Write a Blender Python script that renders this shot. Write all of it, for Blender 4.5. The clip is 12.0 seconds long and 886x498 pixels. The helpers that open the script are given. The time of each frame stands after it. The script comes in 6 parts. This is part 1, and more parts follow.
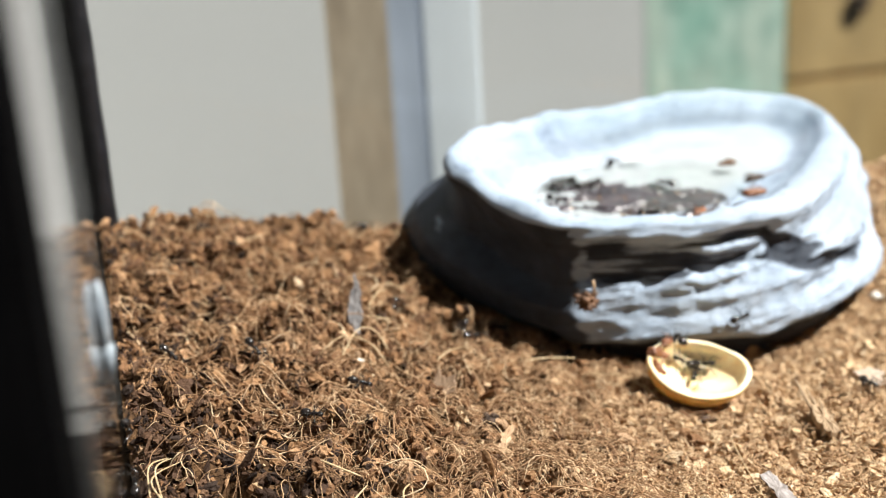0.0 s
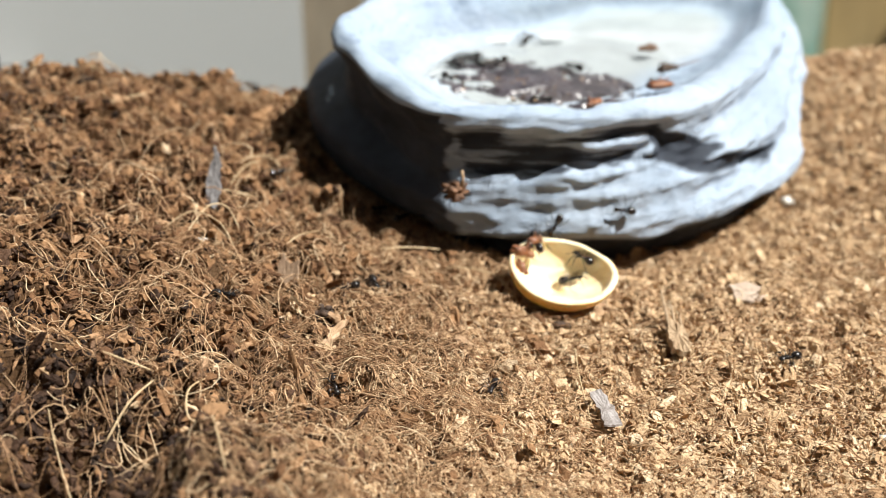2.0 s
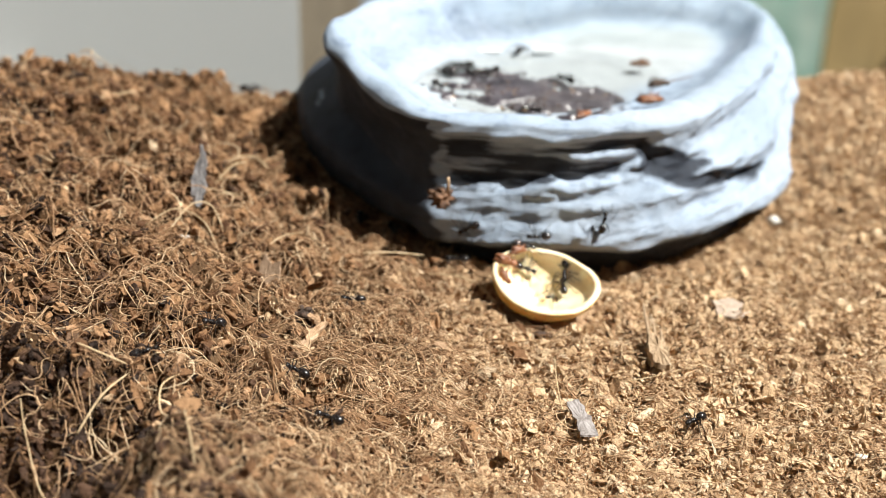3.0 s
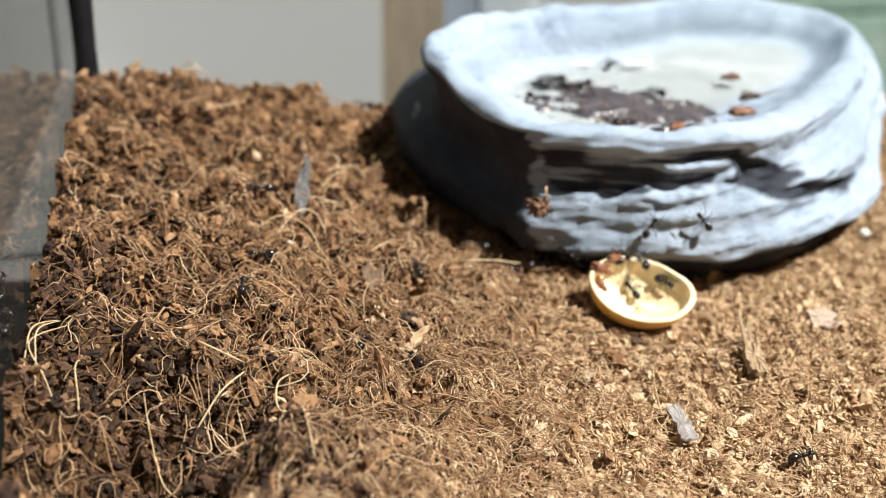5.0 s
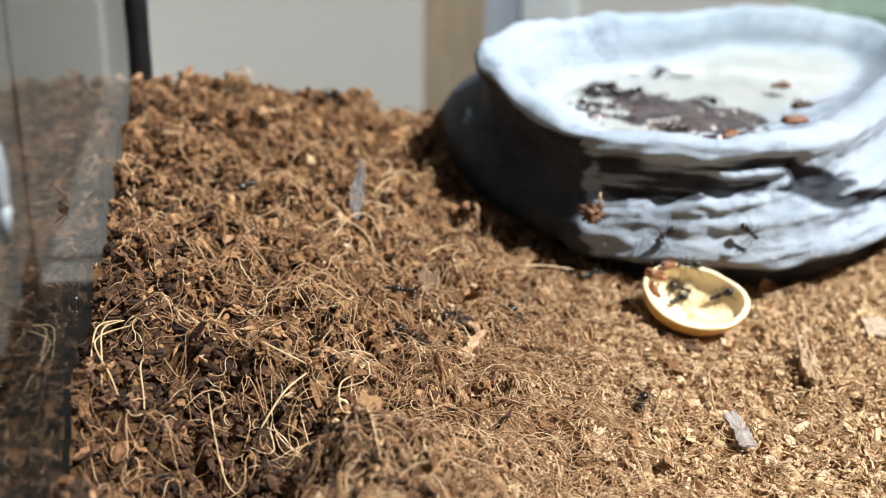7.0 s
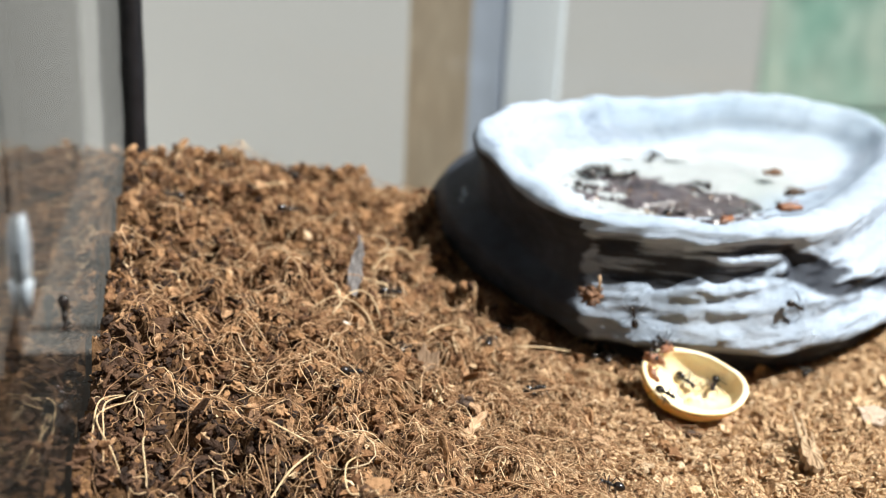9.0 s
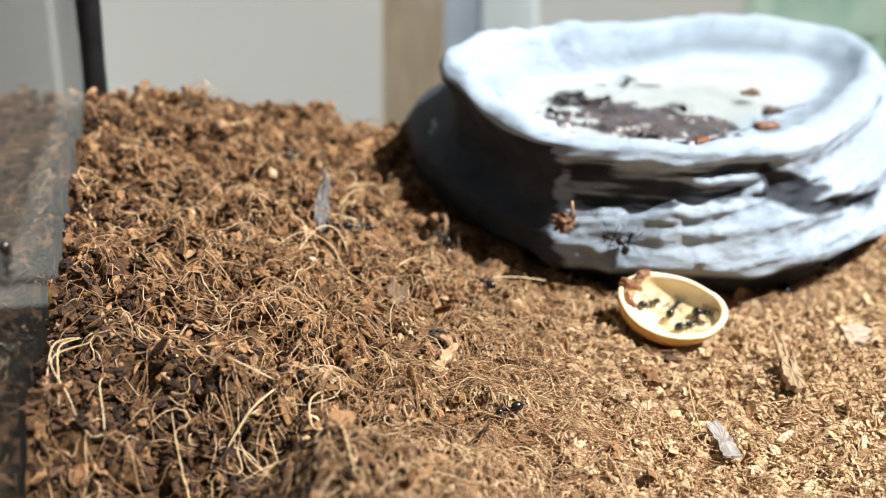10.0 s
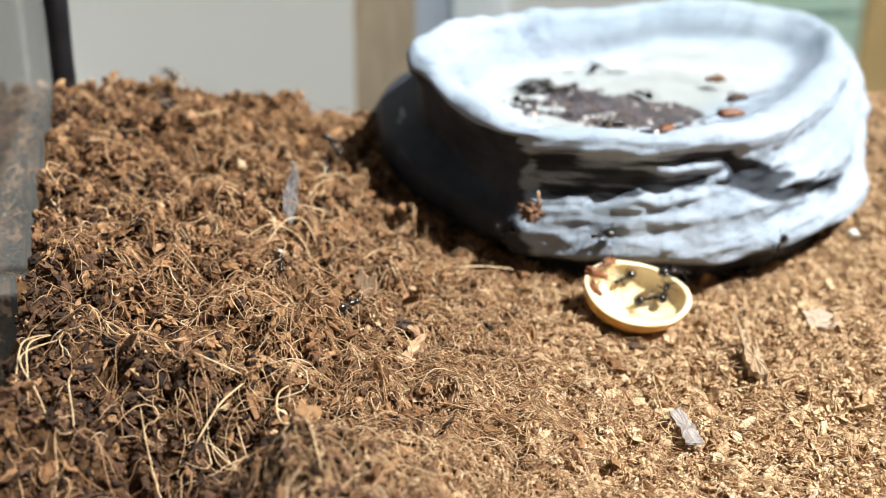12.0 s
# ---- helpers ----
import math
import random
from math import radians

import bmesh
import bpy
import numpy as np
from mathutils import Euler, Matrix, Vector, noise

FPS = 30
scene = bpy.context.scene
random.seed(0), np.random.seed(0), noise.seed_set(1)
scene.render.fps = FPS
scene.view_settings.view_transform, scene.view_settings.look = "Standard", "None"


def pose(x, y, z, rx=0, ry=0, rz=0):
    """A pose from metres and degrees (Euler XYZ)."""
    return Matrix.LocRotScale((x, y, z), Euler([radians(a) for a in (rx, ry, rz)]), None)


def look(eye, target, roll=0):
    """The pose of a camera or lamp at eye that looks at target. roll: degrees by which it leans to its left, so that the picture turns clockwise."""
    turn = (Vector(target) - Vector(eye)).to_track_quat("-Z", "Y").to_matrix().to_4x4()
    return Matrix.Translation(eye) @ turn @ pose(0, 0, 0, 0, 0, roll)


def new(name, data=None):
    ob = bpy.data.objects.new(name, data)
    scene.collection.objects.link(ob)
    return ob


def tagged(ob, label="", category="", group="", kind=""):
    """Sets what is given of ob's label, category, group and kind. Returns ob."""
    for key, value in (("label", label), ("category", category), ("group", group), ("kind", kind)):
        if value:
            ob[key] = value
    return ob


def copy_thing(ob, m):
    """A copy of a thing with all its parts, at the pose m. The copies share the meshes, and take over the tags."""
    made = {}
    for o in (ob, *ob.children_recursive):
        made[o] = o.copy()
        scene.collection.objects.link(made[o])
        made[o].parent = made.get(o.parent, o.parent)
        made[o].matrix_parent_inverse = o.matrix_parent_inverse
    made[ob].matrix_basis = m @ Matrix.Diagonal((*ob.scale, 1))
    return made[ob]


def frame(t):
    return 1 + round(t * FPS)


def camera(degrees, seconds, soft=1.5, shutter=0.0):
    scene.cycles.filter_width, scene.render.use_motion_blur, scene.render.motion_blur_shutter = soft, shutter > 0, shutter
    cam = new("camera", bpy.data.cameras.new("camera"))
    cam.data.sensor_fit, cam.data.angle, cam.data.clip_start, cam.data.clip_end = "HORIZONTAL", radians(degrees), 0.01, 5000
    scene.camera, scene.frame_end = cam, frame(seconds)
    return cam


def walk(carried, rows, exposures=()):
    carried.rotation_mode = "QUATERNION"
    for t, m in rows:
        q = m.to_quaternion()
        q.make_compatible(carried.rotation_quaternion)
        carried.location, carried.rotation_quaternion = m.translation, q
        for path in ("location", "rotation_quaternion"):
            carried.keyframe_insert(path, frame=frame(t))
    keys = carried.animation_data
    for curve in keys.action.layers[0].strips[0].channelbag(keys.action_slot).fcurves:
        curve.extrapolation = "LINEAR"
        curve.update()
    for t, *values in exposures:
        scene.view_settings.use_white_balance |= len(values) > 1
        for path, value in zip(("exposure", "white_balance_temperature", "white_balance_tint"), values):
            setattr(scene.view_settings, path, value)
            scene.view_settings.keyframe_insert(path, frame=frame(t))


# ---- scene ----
cam = camera(37.1, 12.0, 1.0)
PATH = [
    (0, (0.01748, 0.02491, 0.11396), (-0.00257, 0.26055, 0.03288), -3.54),
    (0.5, (0.04238, 0.02963, 0.11194), (0.00942, 0.26227, 0.02654), -3.78),
    (1, (0.04618, 0.03734, 0.11442), (0.01364, 0.26351, 0.01297), -1.79),
    (1.5, (0.05311, 0.04029, 0.11910), (0.02263, 0.26177, 0.00723), -0.48),
    (2, (0.05201, 0.04229, 0.11782), (0.02213, 0.26477, 0.00778), -0.49),
    (2.5, (0.05565, 0.04336, 0.11719), (0.02609, 0.26682, 0.00907), 1.45),
    (2.7, (0.05506, 0.04308, 0.11607), (0.02586, 0.26700, 0.00879), 1.51),
    (4.3, (0.05294, 0.03662, 0.11497), (0.01780, 0.26012, 0.00861), 0.86),
    (4.5, (0.05173, 0.03593, 0.11384), (0.01270, 0.25909, 0.00812), 0.66),
    (5, (0.04824, 0.03527, 0.11572), (0.00745, 0.25904, 0.01198), 0.74),
    (5.5, (0.04782, 0.03495, 0.11605), (0.00587, 0.25923, 0.01386), 0.67),
    (6, (0.04595, 0.03629, 0.11644), (0.00429, 0.26080, 0.01466), 1.07),
    (6.5, (0.04570, 0.03580, 0.11478), (0.00216, 0.26000, 0.01309), 1.13),
    (6.7, (0.04470, 0.03285, 0.11560), (-0.00137, 0.25628, 0.01335), 0.68),
    (8.3, (0.03599, 0.03388, 0.11316), (-0.00150, 0.26112, 0.01593), 2.25),
    (8.5, (0.03515, 0.03218, 0.11444), (-0.00352, 0.26165, 0.02308), 2.04),
    (9, (0.03498, 0.03279, 0.11530), (-0.00401, 0.26320, 0.02648), 2.81),
    (9.5, (0.03750, 0.03772, 0.11411), (-0.00215, 0.26809, 0.02547), 1.84),
    (10, (0.03952, 0.03807, 0.10966), (0.00185, 0.26525, 0.01236), 0.71),
    (10.5, (0.03732, 0.03642, 0.11000), (0.00046, 0.26529, 0.01640), 1.06),
    (11, (0.03778, 0.03896, 0.10820), (0.00013, 0.26969, 0.01963), 0.94),
    (11.5, (0.03902, 0.03918, 0.10907), (0.00180, 0.26965, 0.01965), 0.23),
    (12, (0.04176, 0.03734, 0.11341), (0.00834, 0.26322, 0.01162), 0.58),
]
EXPOSURES = [(0, 1.1), (0.5, 1.21), (1.0, 1.1), (1.5, 1.0), (2.0, 0.90), (2.5, 0.94), (4.5, 0.87), (6.5, 0.87), (8.5, 1.06), (9.5, 1.07), (12, 1.03)]
walk(cam, [(t, look(eye, target, roll)) for t, eye, target, roll in PATH], EXPOSURES)
cam.data.dof.use_dof, cam.data.dof.focus_distance, cam.data.dof.aperture_fstop = True, 0.206, 17.0

# ---- world and sun ----
SUN = Vector((0.60, -0.03, 0.87)).normalized()
world = bpy.data.worlds.new("sky")
scene.world = world
world.use_nodes = True
_sky = world.node_tree.nodes.new("ShaderNodeTexSky")
_sky.sky_type, _sky.sun_disc = "NISHITA", False
_sky.sun_elevation = math.asin(SUN.z)
_sky.sun_rotation = math.atan2(SUN.x, SUN.y)
_bg = world.node_tree.nodes["Background"]
_bg.inputs["Strength"].default_value = 0.03
world.node_tree.links.new(_sky.outputs[0], _bg.inputs["Color"])
sun = new("sun", bpy.data.lights.new("sun", "SUN"))
sun.data.energy, sun.data.angle, sun.data.color = 5.0, radians(0.6), (1.0, 0.96, 0.90)
sun.matrix_world = look(SUN * 2, (0, 0, 0))

# ---- plan of the tank: the left wall runs from the back corner along U, the back wall along V ----
TURN = radians(19.6)
U = Vector((math.sin(TURN), -math.cos(TURN), 0))
V = Vector((math.cos(TURN), math.sin(TURN), 0))
CORNER = Vector((-0.083, 0.2995, 0))
LONG, WIDE, TALL, BOTTOM = 0.215, 0.36, 0.20, -0.022


def tank(a, b, z=0.0):
    """A point a along the back wall, b along the left wall from the back corner."""
    p = CORNER + V * a + U * b
    return Vector((p.x, p.y, z))


# ---- materials ----
def shader(name, rough=0.6, metal=0.0, spec=0.5):
    m = bpy.data.materials.new(name)
    m.use_nodes = True
    b = m.node_tree.nodes["Principled BSDF"]
    b.inputs["Roughness"].default_value = rough
    b.inputs["Metallic"].default_value = metal
    b.inputs["Specular IOR Level"].default_value = spec
    return m, m.node_tree, b


def ramp(nt, source, stops):
    r = nt.nodes.new("ShaderNodeValToRGB")
    e = r.color_ramp.elements
    while len(e) > len(stops):
        e.remove(e[-1])
    while len(e) < len(stops):
        e.new(1.0)
    for s, (p, c) in zip(e, stops):
        s.position, s.color = p, (*c, 1)
    nt.links.new(source, r.inputs[0])
    return r.outputs[0]


def texture(nt, scale, detail=4.0, stretch=(1, 1, 1), rough=0.55):
    co = nt.nodes.new("ShaderNodeTexCoord")
    mp = nt.nodes.new("ShaderNodeMapping")
    mp.inputs["Scale"].default_value = stretch
    n = nt.nodes.new("ShaderNodeTexNoise")
    n.inputs["Scale"].default_value, n.inputs["Detail"].default_value = scale, detail
    n.inputs["Roughness"].default_value = rough
    nt.links.new(co.outputs["Object"], mp.inputs[0])
    nt.links.new(mp.outputs[0], n.inputs["Vector"])
    return n.outputs["Fac"]


def mixed(nt, fac, a, b, mode="MIX"):
    x = nt.nodes.new("ShaderNodeMix")
    x.data_type, x.blend_type = "RGBA", mode
    for sock, v in ((x.inputs[0], fac), (x.inputs[6], a), (x.inputs[7], b)):
        if isinstance(v, bpy.types.NodeSocket):
            nt.links.new(v, sock)
        else:
            sock.default_value = v if isinstance(v, float) else (*v, 1)
    return x.outputs[2]


def bumped(nt, b, height, strength=0.4, distance=0.0004):
    n = nt.nodes.new("ShaderNodeBump")
    n.inputs["Strength"].default_value, n.inputs["Distance"].default_value = strength, distance
    nt.links.new(height, n.inputs["Height"])
    nt.links.new(n.outputs[0], b.inputs["Normal"])


def mottled(name, stops, scale, rough=0.6, fine=3.0, bump=0.4, depth=0.0003, stretch=(1, 1, 1), spec=0.5, metal=0.0):
    """A surface whose colour wanders at two scales, with fine relief."""
    m, nt, b = shader(name, rough, metal, spec)
    c1 = ramp(nt, texture(nt, scale, 5, stretch), stops)
    c2 = ramp(nt, texture(nt, scale * fine, 4, stretch), [(0.3, (0.72, 0.72, 0.72)), (0.7, (1, 1, 1))])
    nt.links.new(mixed(nt, 1.0, c1, c2, "MULTIPLY"), b.inputs["Base Color"])
    bumped(nt, b, texture(nt, scale * fine * 1.6, 5, stretch), bump, depth)
    return m


def island_stuff(name, stops, rough, scale, seen=0.4):
    m, nt, b = shader(name, rough, 0, 0.3)
    g = nt.nodes.new("ShaderNodeNewGeometry")
    c1 = ramp(nt, g.outputs["Random Per Island"], stops)
    c2 = ramp(nt, texture(nt, scale, 4), [(0.3, (0.55, 0.5, 0.45)), (0.7, (1.0, 1.0, 1.0))])
    nt.links.new(mixed(nt, 0.8, c1, c2, "MULTIPLY"), b.inputs["Base Color"])
    bumped(nt, b, texture(nt, scale * 2.5, 5), seen, 0.0004)
    return m


def glass(name, tint=(1, 1, 1), ior=1.5):
    m = bpy.data.materials.new(name)
    m.use_nodes = True
    nt = m.node_tree
    nt.nodes.clear()
    out = nt.nodes.new("ShaderNodeOutputMaterial")
    mix = nt.nodes.new("ShaderNodeMixShader")
    fr = nt.nodes.new("ShaderNodeFresnel")
    fr.inputs["IOR"].default_value = ior
    tr = nt.nodes.new("ShaderNodeBsdfTransparent")
    tr.inputs["Color"].default_value = (*tint, 1)
    gl = nt.nodes.new("ShaderNodeBsdfGlossy")
    gl.inputs["Roughness"].default_value = 0.05
    nt.links.new(fr.outputs[0], mix.inputs[0])
    nt.links.new(tr.outputs[0], mix.inputs[1])
    nt.links.new(gl.outputs[0], mix.inputs[2])
    nt.links.new(mix.outputs[0], out.inputs["Surface"])
    return m


def soil():
    """Dark peat where the bed is loose, tan dust where it is packed and dry."""
    m, nt, b = shader("peat", 0.95, 0, 0.2)
    dry = nt.nodes.new("ShaderNodeAttribute")
    dry.attribute_name = "dryness"
    dark = ramp(nt, texture(nt, 300, 5), [(0.3, (0.03, 0.015, 0.007)), (0.7, (0.13, 0.07, 0.032))])
    tan = ramp(nt, texture(nt, 500, 5), [(0.3, (0.36, 0.23, 0.135)), (0.7, (0.58, 0.40, 0.245))])
    nt.links.new(mixed(nt, dry.outputs["Fac"], dark, tan), b.inputs["Base Color"])
    bumped(nt, b, texture(nt, 1500, 5), 0.9, 0.0006)
    return m


SOIL = soil()
CHUNKS = island_stuff("coconut_husk", [(0.0, (0.092, 0.043, 0.021)), (0.3, (0.198, 0.102, 0.049)), (0.75, (0.335, 0.188, 0.093)), (0.95, (0.42, 0.252, 0.14)), (1.0, (0.44, 0.30, 0.19))], 0.9, 900, 0.8)
# dark copy of the husk, its colour carrying the shade of the hollows
SHADED = island_stuff("shaded_husk", [(0.0, (0.018, 0.009, 0.0055)), (0.45, (0.048, 0.0235, 0.0125)), (0.8, (0.095, 0.048, 0.0255)), (1.0, (0.19, 0.11, 0.064))], 0.75, 900, 0.8)
CRUMBS = island_stuff("husk_crumb", [(0.0, (0.34, 0.21, 0.115)), (0.22, (0.59, 0.405, 0.238)), (0.8, (0.77, 0.575, 0.37)), (1.0, (0.80, 0.64, 0.455))], 0.9, 1300, 0.7)
FIBRES = island_stuff("coir", [(0.0, (0.22, 0.12, 0.058)), (0.5, (0.43, 0.26, 0.145)), (0.85, (0.63, 0.435, 0.26)), (1.0, (0.78, 0.62, 0.42))], 0.7, 700, 0.2)
GLASS = glass("tank_glass", (0.95, 0.97, 0.965), 1.42)
CLEAR = glass("tank_glass_clear", (0.98, 0.99, 0.985), 1.0)
SILICONE = mottled("black_silicone", [(0.3, (0.008, 0.008, 0.01)), (0.7, (0.02, 0.02, 0.024))], 250, 0.35, 3, 0.3, 0.0004)
FRAME = mottled("black_frame", [(0.3, (0.0008, 0.0008, 0.001)), (0.7, (0.002, 0.002, 0.0024))], 150, 0.95, 3, 0.2, 0.0002, spec=0.05)


# ---- mesh helpers ----
def part(name, bm, material, parent=None, label="", smooth=True):
    me = bpy.data.meshes.new(name)
    bm.normal_update()
    bm.to_mesh(me)
    bm.free()
    for p in me.polygons:
        p.use_smooth = smooth
    me.materials.append(material)
    ob = new(name, me)
    if parent is not None:
        ob.parent = parent
    if label:
        tagged(ob, label)
    return ob


def lump(name, verts, faces, material, parent=None, label="", smooth=True):
    me = bpy.data.meshes.new(name)
    me.from_pydata([tuple(v) for v in verts], [], faces)
    me.update()
    for p in me.polygons:
        p.use_smooth = smooth
    me.materials.append(material)
    ob = new(name, me)
    if parent is not None:
        ob.parent = parent
    if label:
        tagged(ob, label)
    return ob


def big_mesh(name, verts, quads, material, smooth=False):
    """A mesh from numpy arrays: verts n x 3, faces m x k."""
    me = bpy.data.meshes.new(name)
    n, k = quads.shape
    me.vertices.add(len(verts))
    me.vertices.foreach_set("co", verts.astype(np.float32).ravel())
    me.loops.add(n * k)
    me.loops.foreach_set("vertex_index", quads.astype(np.int32).ravel())
    me.polygons.add(n)
    me.polygons.foreach_set("loop_start", np.arange(0, n * k, k, dtype=np.int32))
    me.polygons.foreach_set("use_smooth", np.full(n, smooth))
    me.update(calc_edges=True)
    me.materials.append(material)
    return new(name, me)


def box(bm, lo, hi, m=None, bevel=0.0):
    r = bmesh.ops.create_cube(bm, size=1)
    lo, hi = Vector(lo), Vector(hi)
    t = Matrix.Translation((lo + hi) / 2) @ Matrix.Diagonal((*(hi - lo), 1))
    bmesh.ops.transform(bm, matrix=(m or Matrix()) @ t, verts=r["verts"])
    if m is not None and m.determinant() < 0:
        bmesh.ops.reverse_faces(bm, faces=list({f for v in r["verts"] for f in v.link_faces}))
    if bevel:
        es = list({e for v in r["verts"] for e in v.link_edges})
        bmesh.ops.bevel(bm, geom=es, offset=bevel, segments=2, affect="EDGES")
    return bm


def tube(points, radii, sides=8):
    """Verts and faces of a round tube along points, closed at both ends."""
    vs, fs, side = [], [], None
    for i, p in enumerate(points):
        a, b = points[max(i - 1, 0)], points[min(i + 1, len(points) - 1)]
        d = (Vector(b) - Vector(a)).normalized()
        if side is None:
            side = d.orthogonal().normalized()
        side = (side - d * side.dot(d)).normalized()
        up = d.cross(side)
        for k in range(sides):
            w = 2 * math.pi * k / sides
            vs.append(Vector(p) + (side * math.cos(w) + up * math.sin(w)) * radii[i])
    n = len(points)
    for i in range(n - 1):
        for k in range(sides):
            k2 = (k + 1) % sides
            fs.append((i * sides + k, i * sides + k2, (i + 1) * sides + k2, (i + 1) * sides + k))
    fs.append(tuple(range(sides))[::-1])
    fs.append(tuple((n - 1) * sides + k for k in range(sides)))
    return vs, fs


def thing(name, label, category, at=None, group=""):
    ob = new(name)
    ob.empty_display_size = 0.01
    if at is not None:
        ob.matrix_basis = at
    return tagged(ob, label, category, group)


# ---- the substrate ----
HEIGHTS = np.array([
    (-0.079, 0.298, 0.029), (-0.040, 0.314, 0.022), (-0.016, 0.320, 0.017), (0.10, 0.362, 0.017), (0.15, 0.38, 0.016),
    (0.091, 0.313, 0.0), (0.079, 0.259, 0.002), (0.067, 0.240, 0.001), (0.055, 0.217, 0.0), (-0.019, 0.259, 0.0175),
    (-0.063, 0.299, 0.0265), (-0.003, 0.238, 0.011), (-0.021, 0.188, 0.021), (0.05, 0.31, -0.001), (-0.010, 0.304, 0.013),
    (0.023, 0.272, 0.005), (0.045, 0.258, 0.001), (-0.045, 0.192, 0.021), (-0.062, 0.242, 0.023), (-0.030, 0.150, 0.022),
    (0.020, 0.172, 0.010), (0.08, 0.17, 0.0), (0.05, 0.13, 0.003), (0.0, 0.12, 0.018), (0.15, 0.25, 0.0), (0.25, 0.3, 0.002),
    (0.2, 0.2, 0.0)])


def _kernel(d2):
    return np.where(d2 > 1e-12, 0.5 * d2 * np.log(np.maximum(d2, 1e-12)), 0.0)


def _fit_heights():
    p = HEIGHTS[:, :2] * 10
    n = len(p)
    d2 = ((p[:, None] - p[None]) ** 2).sum(-1)
    a = np.zeros((n + 3, n + 3))
    a[:n, :n] = _kernel(d2) + np.eye(n) * 0.02
    a[:n, n], a[:n, n + 1:], a[n, :n], a[n + 1:, :n] = 1, p, 1, p.T
    return np.linalg.solve(a, np.concatenate([HEIGHTS[:, 2], [0, 0, 0]]))


_W = _fit_heights()


def ground(x, y):
    """The height of the substrate's surface; takes numbers or arrays."""
    q = np.stack([np.asarray(x, float), np.asarray(y, float)], -1) * 10
    p = HEIGHTS[:, :2] * 10
    d2 = ((q[..., None, :] - p) ** 2).sum(-1)
    return _kernel(d2) @ _W[:len(p)] + _W[len(p)] + q @ _W[len(p) + 1:]


def wave(x, y, f, seed):
    r = np.random.RandomState(seed)
    z = 0
    for k in range(14):
        w, a = r.uniform(0, 2 * math.pi), r.uniform(0.5, 1.6) * f
        z = z + np.sin((x * math.cos(w) + y * math.sin(w)) * a + r.uniform(0, 7)) / 14 ** 0.5
    return z


def looseness(x, y):
    """1 where the substrate lies loose and coarse, 0 where it is packed fine and flat."""
    return 1 / (1 + np.exp((np.asarray(x) + 0.1 * (np.asarray(y) - 0.25) - 0.016) / 0.010))


PITS = [(-0.017, 0.182, 0.010, 0.012), (-0.017, 0.166, 0.010, 0.012), (-0.032, 0.172, 0.011, 0.010), (-0.028, 0.193, 0.006, 0.006), (-0.010, 0.186, 0.004, 0.004), (-0.006, 0.172, 0.007, 0.006), (0.002, 0.185, 0.006, -0.003), (-0.014, 0.232, 0.004, 0.003), (0.000, 0.213, 0.003, 0.0025), (-0.046, 0.262, 0.009, 0.0025), (0.004, 0.197, 0.007, 0.003),
        (0.009, 0.176, 0.012, -0.004), (-0.008, 0.164, 0.010, -0.003), (-0.034, 0.215, 0.010, 0.003), (-0.063, 0.301, 0.003, 0.0005),
        (-0.006, 0.289, 0.006, 0.002), (0.002, 0.281, 0.006, 0.002), (0.011, 0.274, 0.006, 0.002), (0.020, 0.269, 0.005, 0.0015), (-0.013, 0.300, 0.006, 0.0015)]


def bed(x, y):
    """The ground with its larger hollows and mounds."""
    x, y = np.asarray(x, float), np.asarray(y, float)
    z = ground(x, y)
    for px, py, w, d in PITS:
        z = z - d * np.exp(-((x - px) ** 2 + (y - py) ** 2) / w ** 2)
    return z


def surface(x, y):
    """The bed with its lumps and crannies."""
    x, y = np.asarray(x, float), np.asarray(y, float)
    loose = looseness(x, y)
    back = (x - CORNER.x) * U.x + (y - CORNER.y) * U.y
    loose = loose * (0.45 + 0.55 / (1 + np.exp((0.016 - back) / 0.004)))
    z = bed(x, y) + (0.0004 + 0.0014 * loose) * wave(x, y, 360, 3) + (0.0005 + 0.0010 * loose) * wave(x, y, 1000, 5)
    return z - (0.0006 + 0.0040 * loose) * np.clip(wave(x, y, 800, 9) - 0.55, 0, 1)


def build_ground():
    na, nb = 240, 170
    a, b = np.meshgrid(np.linspace(0.0005, WIDE - 0.0005, na), np.linspace(0.0005, LONG - 0.0005, nb))
    x = CORNER.x + V.x * a + U.x * b
    y = CORNER.y + V.y * a + U.y * b
    z = surface(x, y) - 0.0004
    v = np.stack([x, y, z], -1).reshape(-1, 3)
    i = np.arange(na * nb).reshape(nb, na)
    top = np.stack([i[:-1, :-1], i[1:, :-1], i[1:, 1:], i[:-1, 1:]], -1).reshape(-1, 4)
    rim = np.concatenate([i[0, :], i[1:, -1], i[-1, -2::-1], i[-2:0:-1, 0]])
    low = v[rim].copy()
    low[:, 2] = BOTTOM
    j = len(v) + np.arange(len(rim))
    side = np.stack([rim, np.roll(rim, -1), np.roll(j, -1), j], -1)
    ob = big_mesh("ground", np.concatenate([v, low]), np.concatenate([top, side]), SOIL)
    dry = ob.data.attributes.new("dryness", "FLOAT", "POINT")
    dry.data.foreach_set("value", np.concatenate([1 - looseness(v[:, 0], v[:, 1]), np.zeros(len(low))]).astype(np.float32))
    return tagged(ob, "dark brown peat bed filling the glass tank", "substrate", kind="structure")


def ico(level):
    bm = bmesh.new()
    bmesh.ops.create_icosphere(bm, subdivisions=level, radius=1)
    v = np.array([x.co for x in bm.verts])
    f = np.array([[q.index for q in p.verts] for p in bm.faces])
    bm.free()
    return v, f


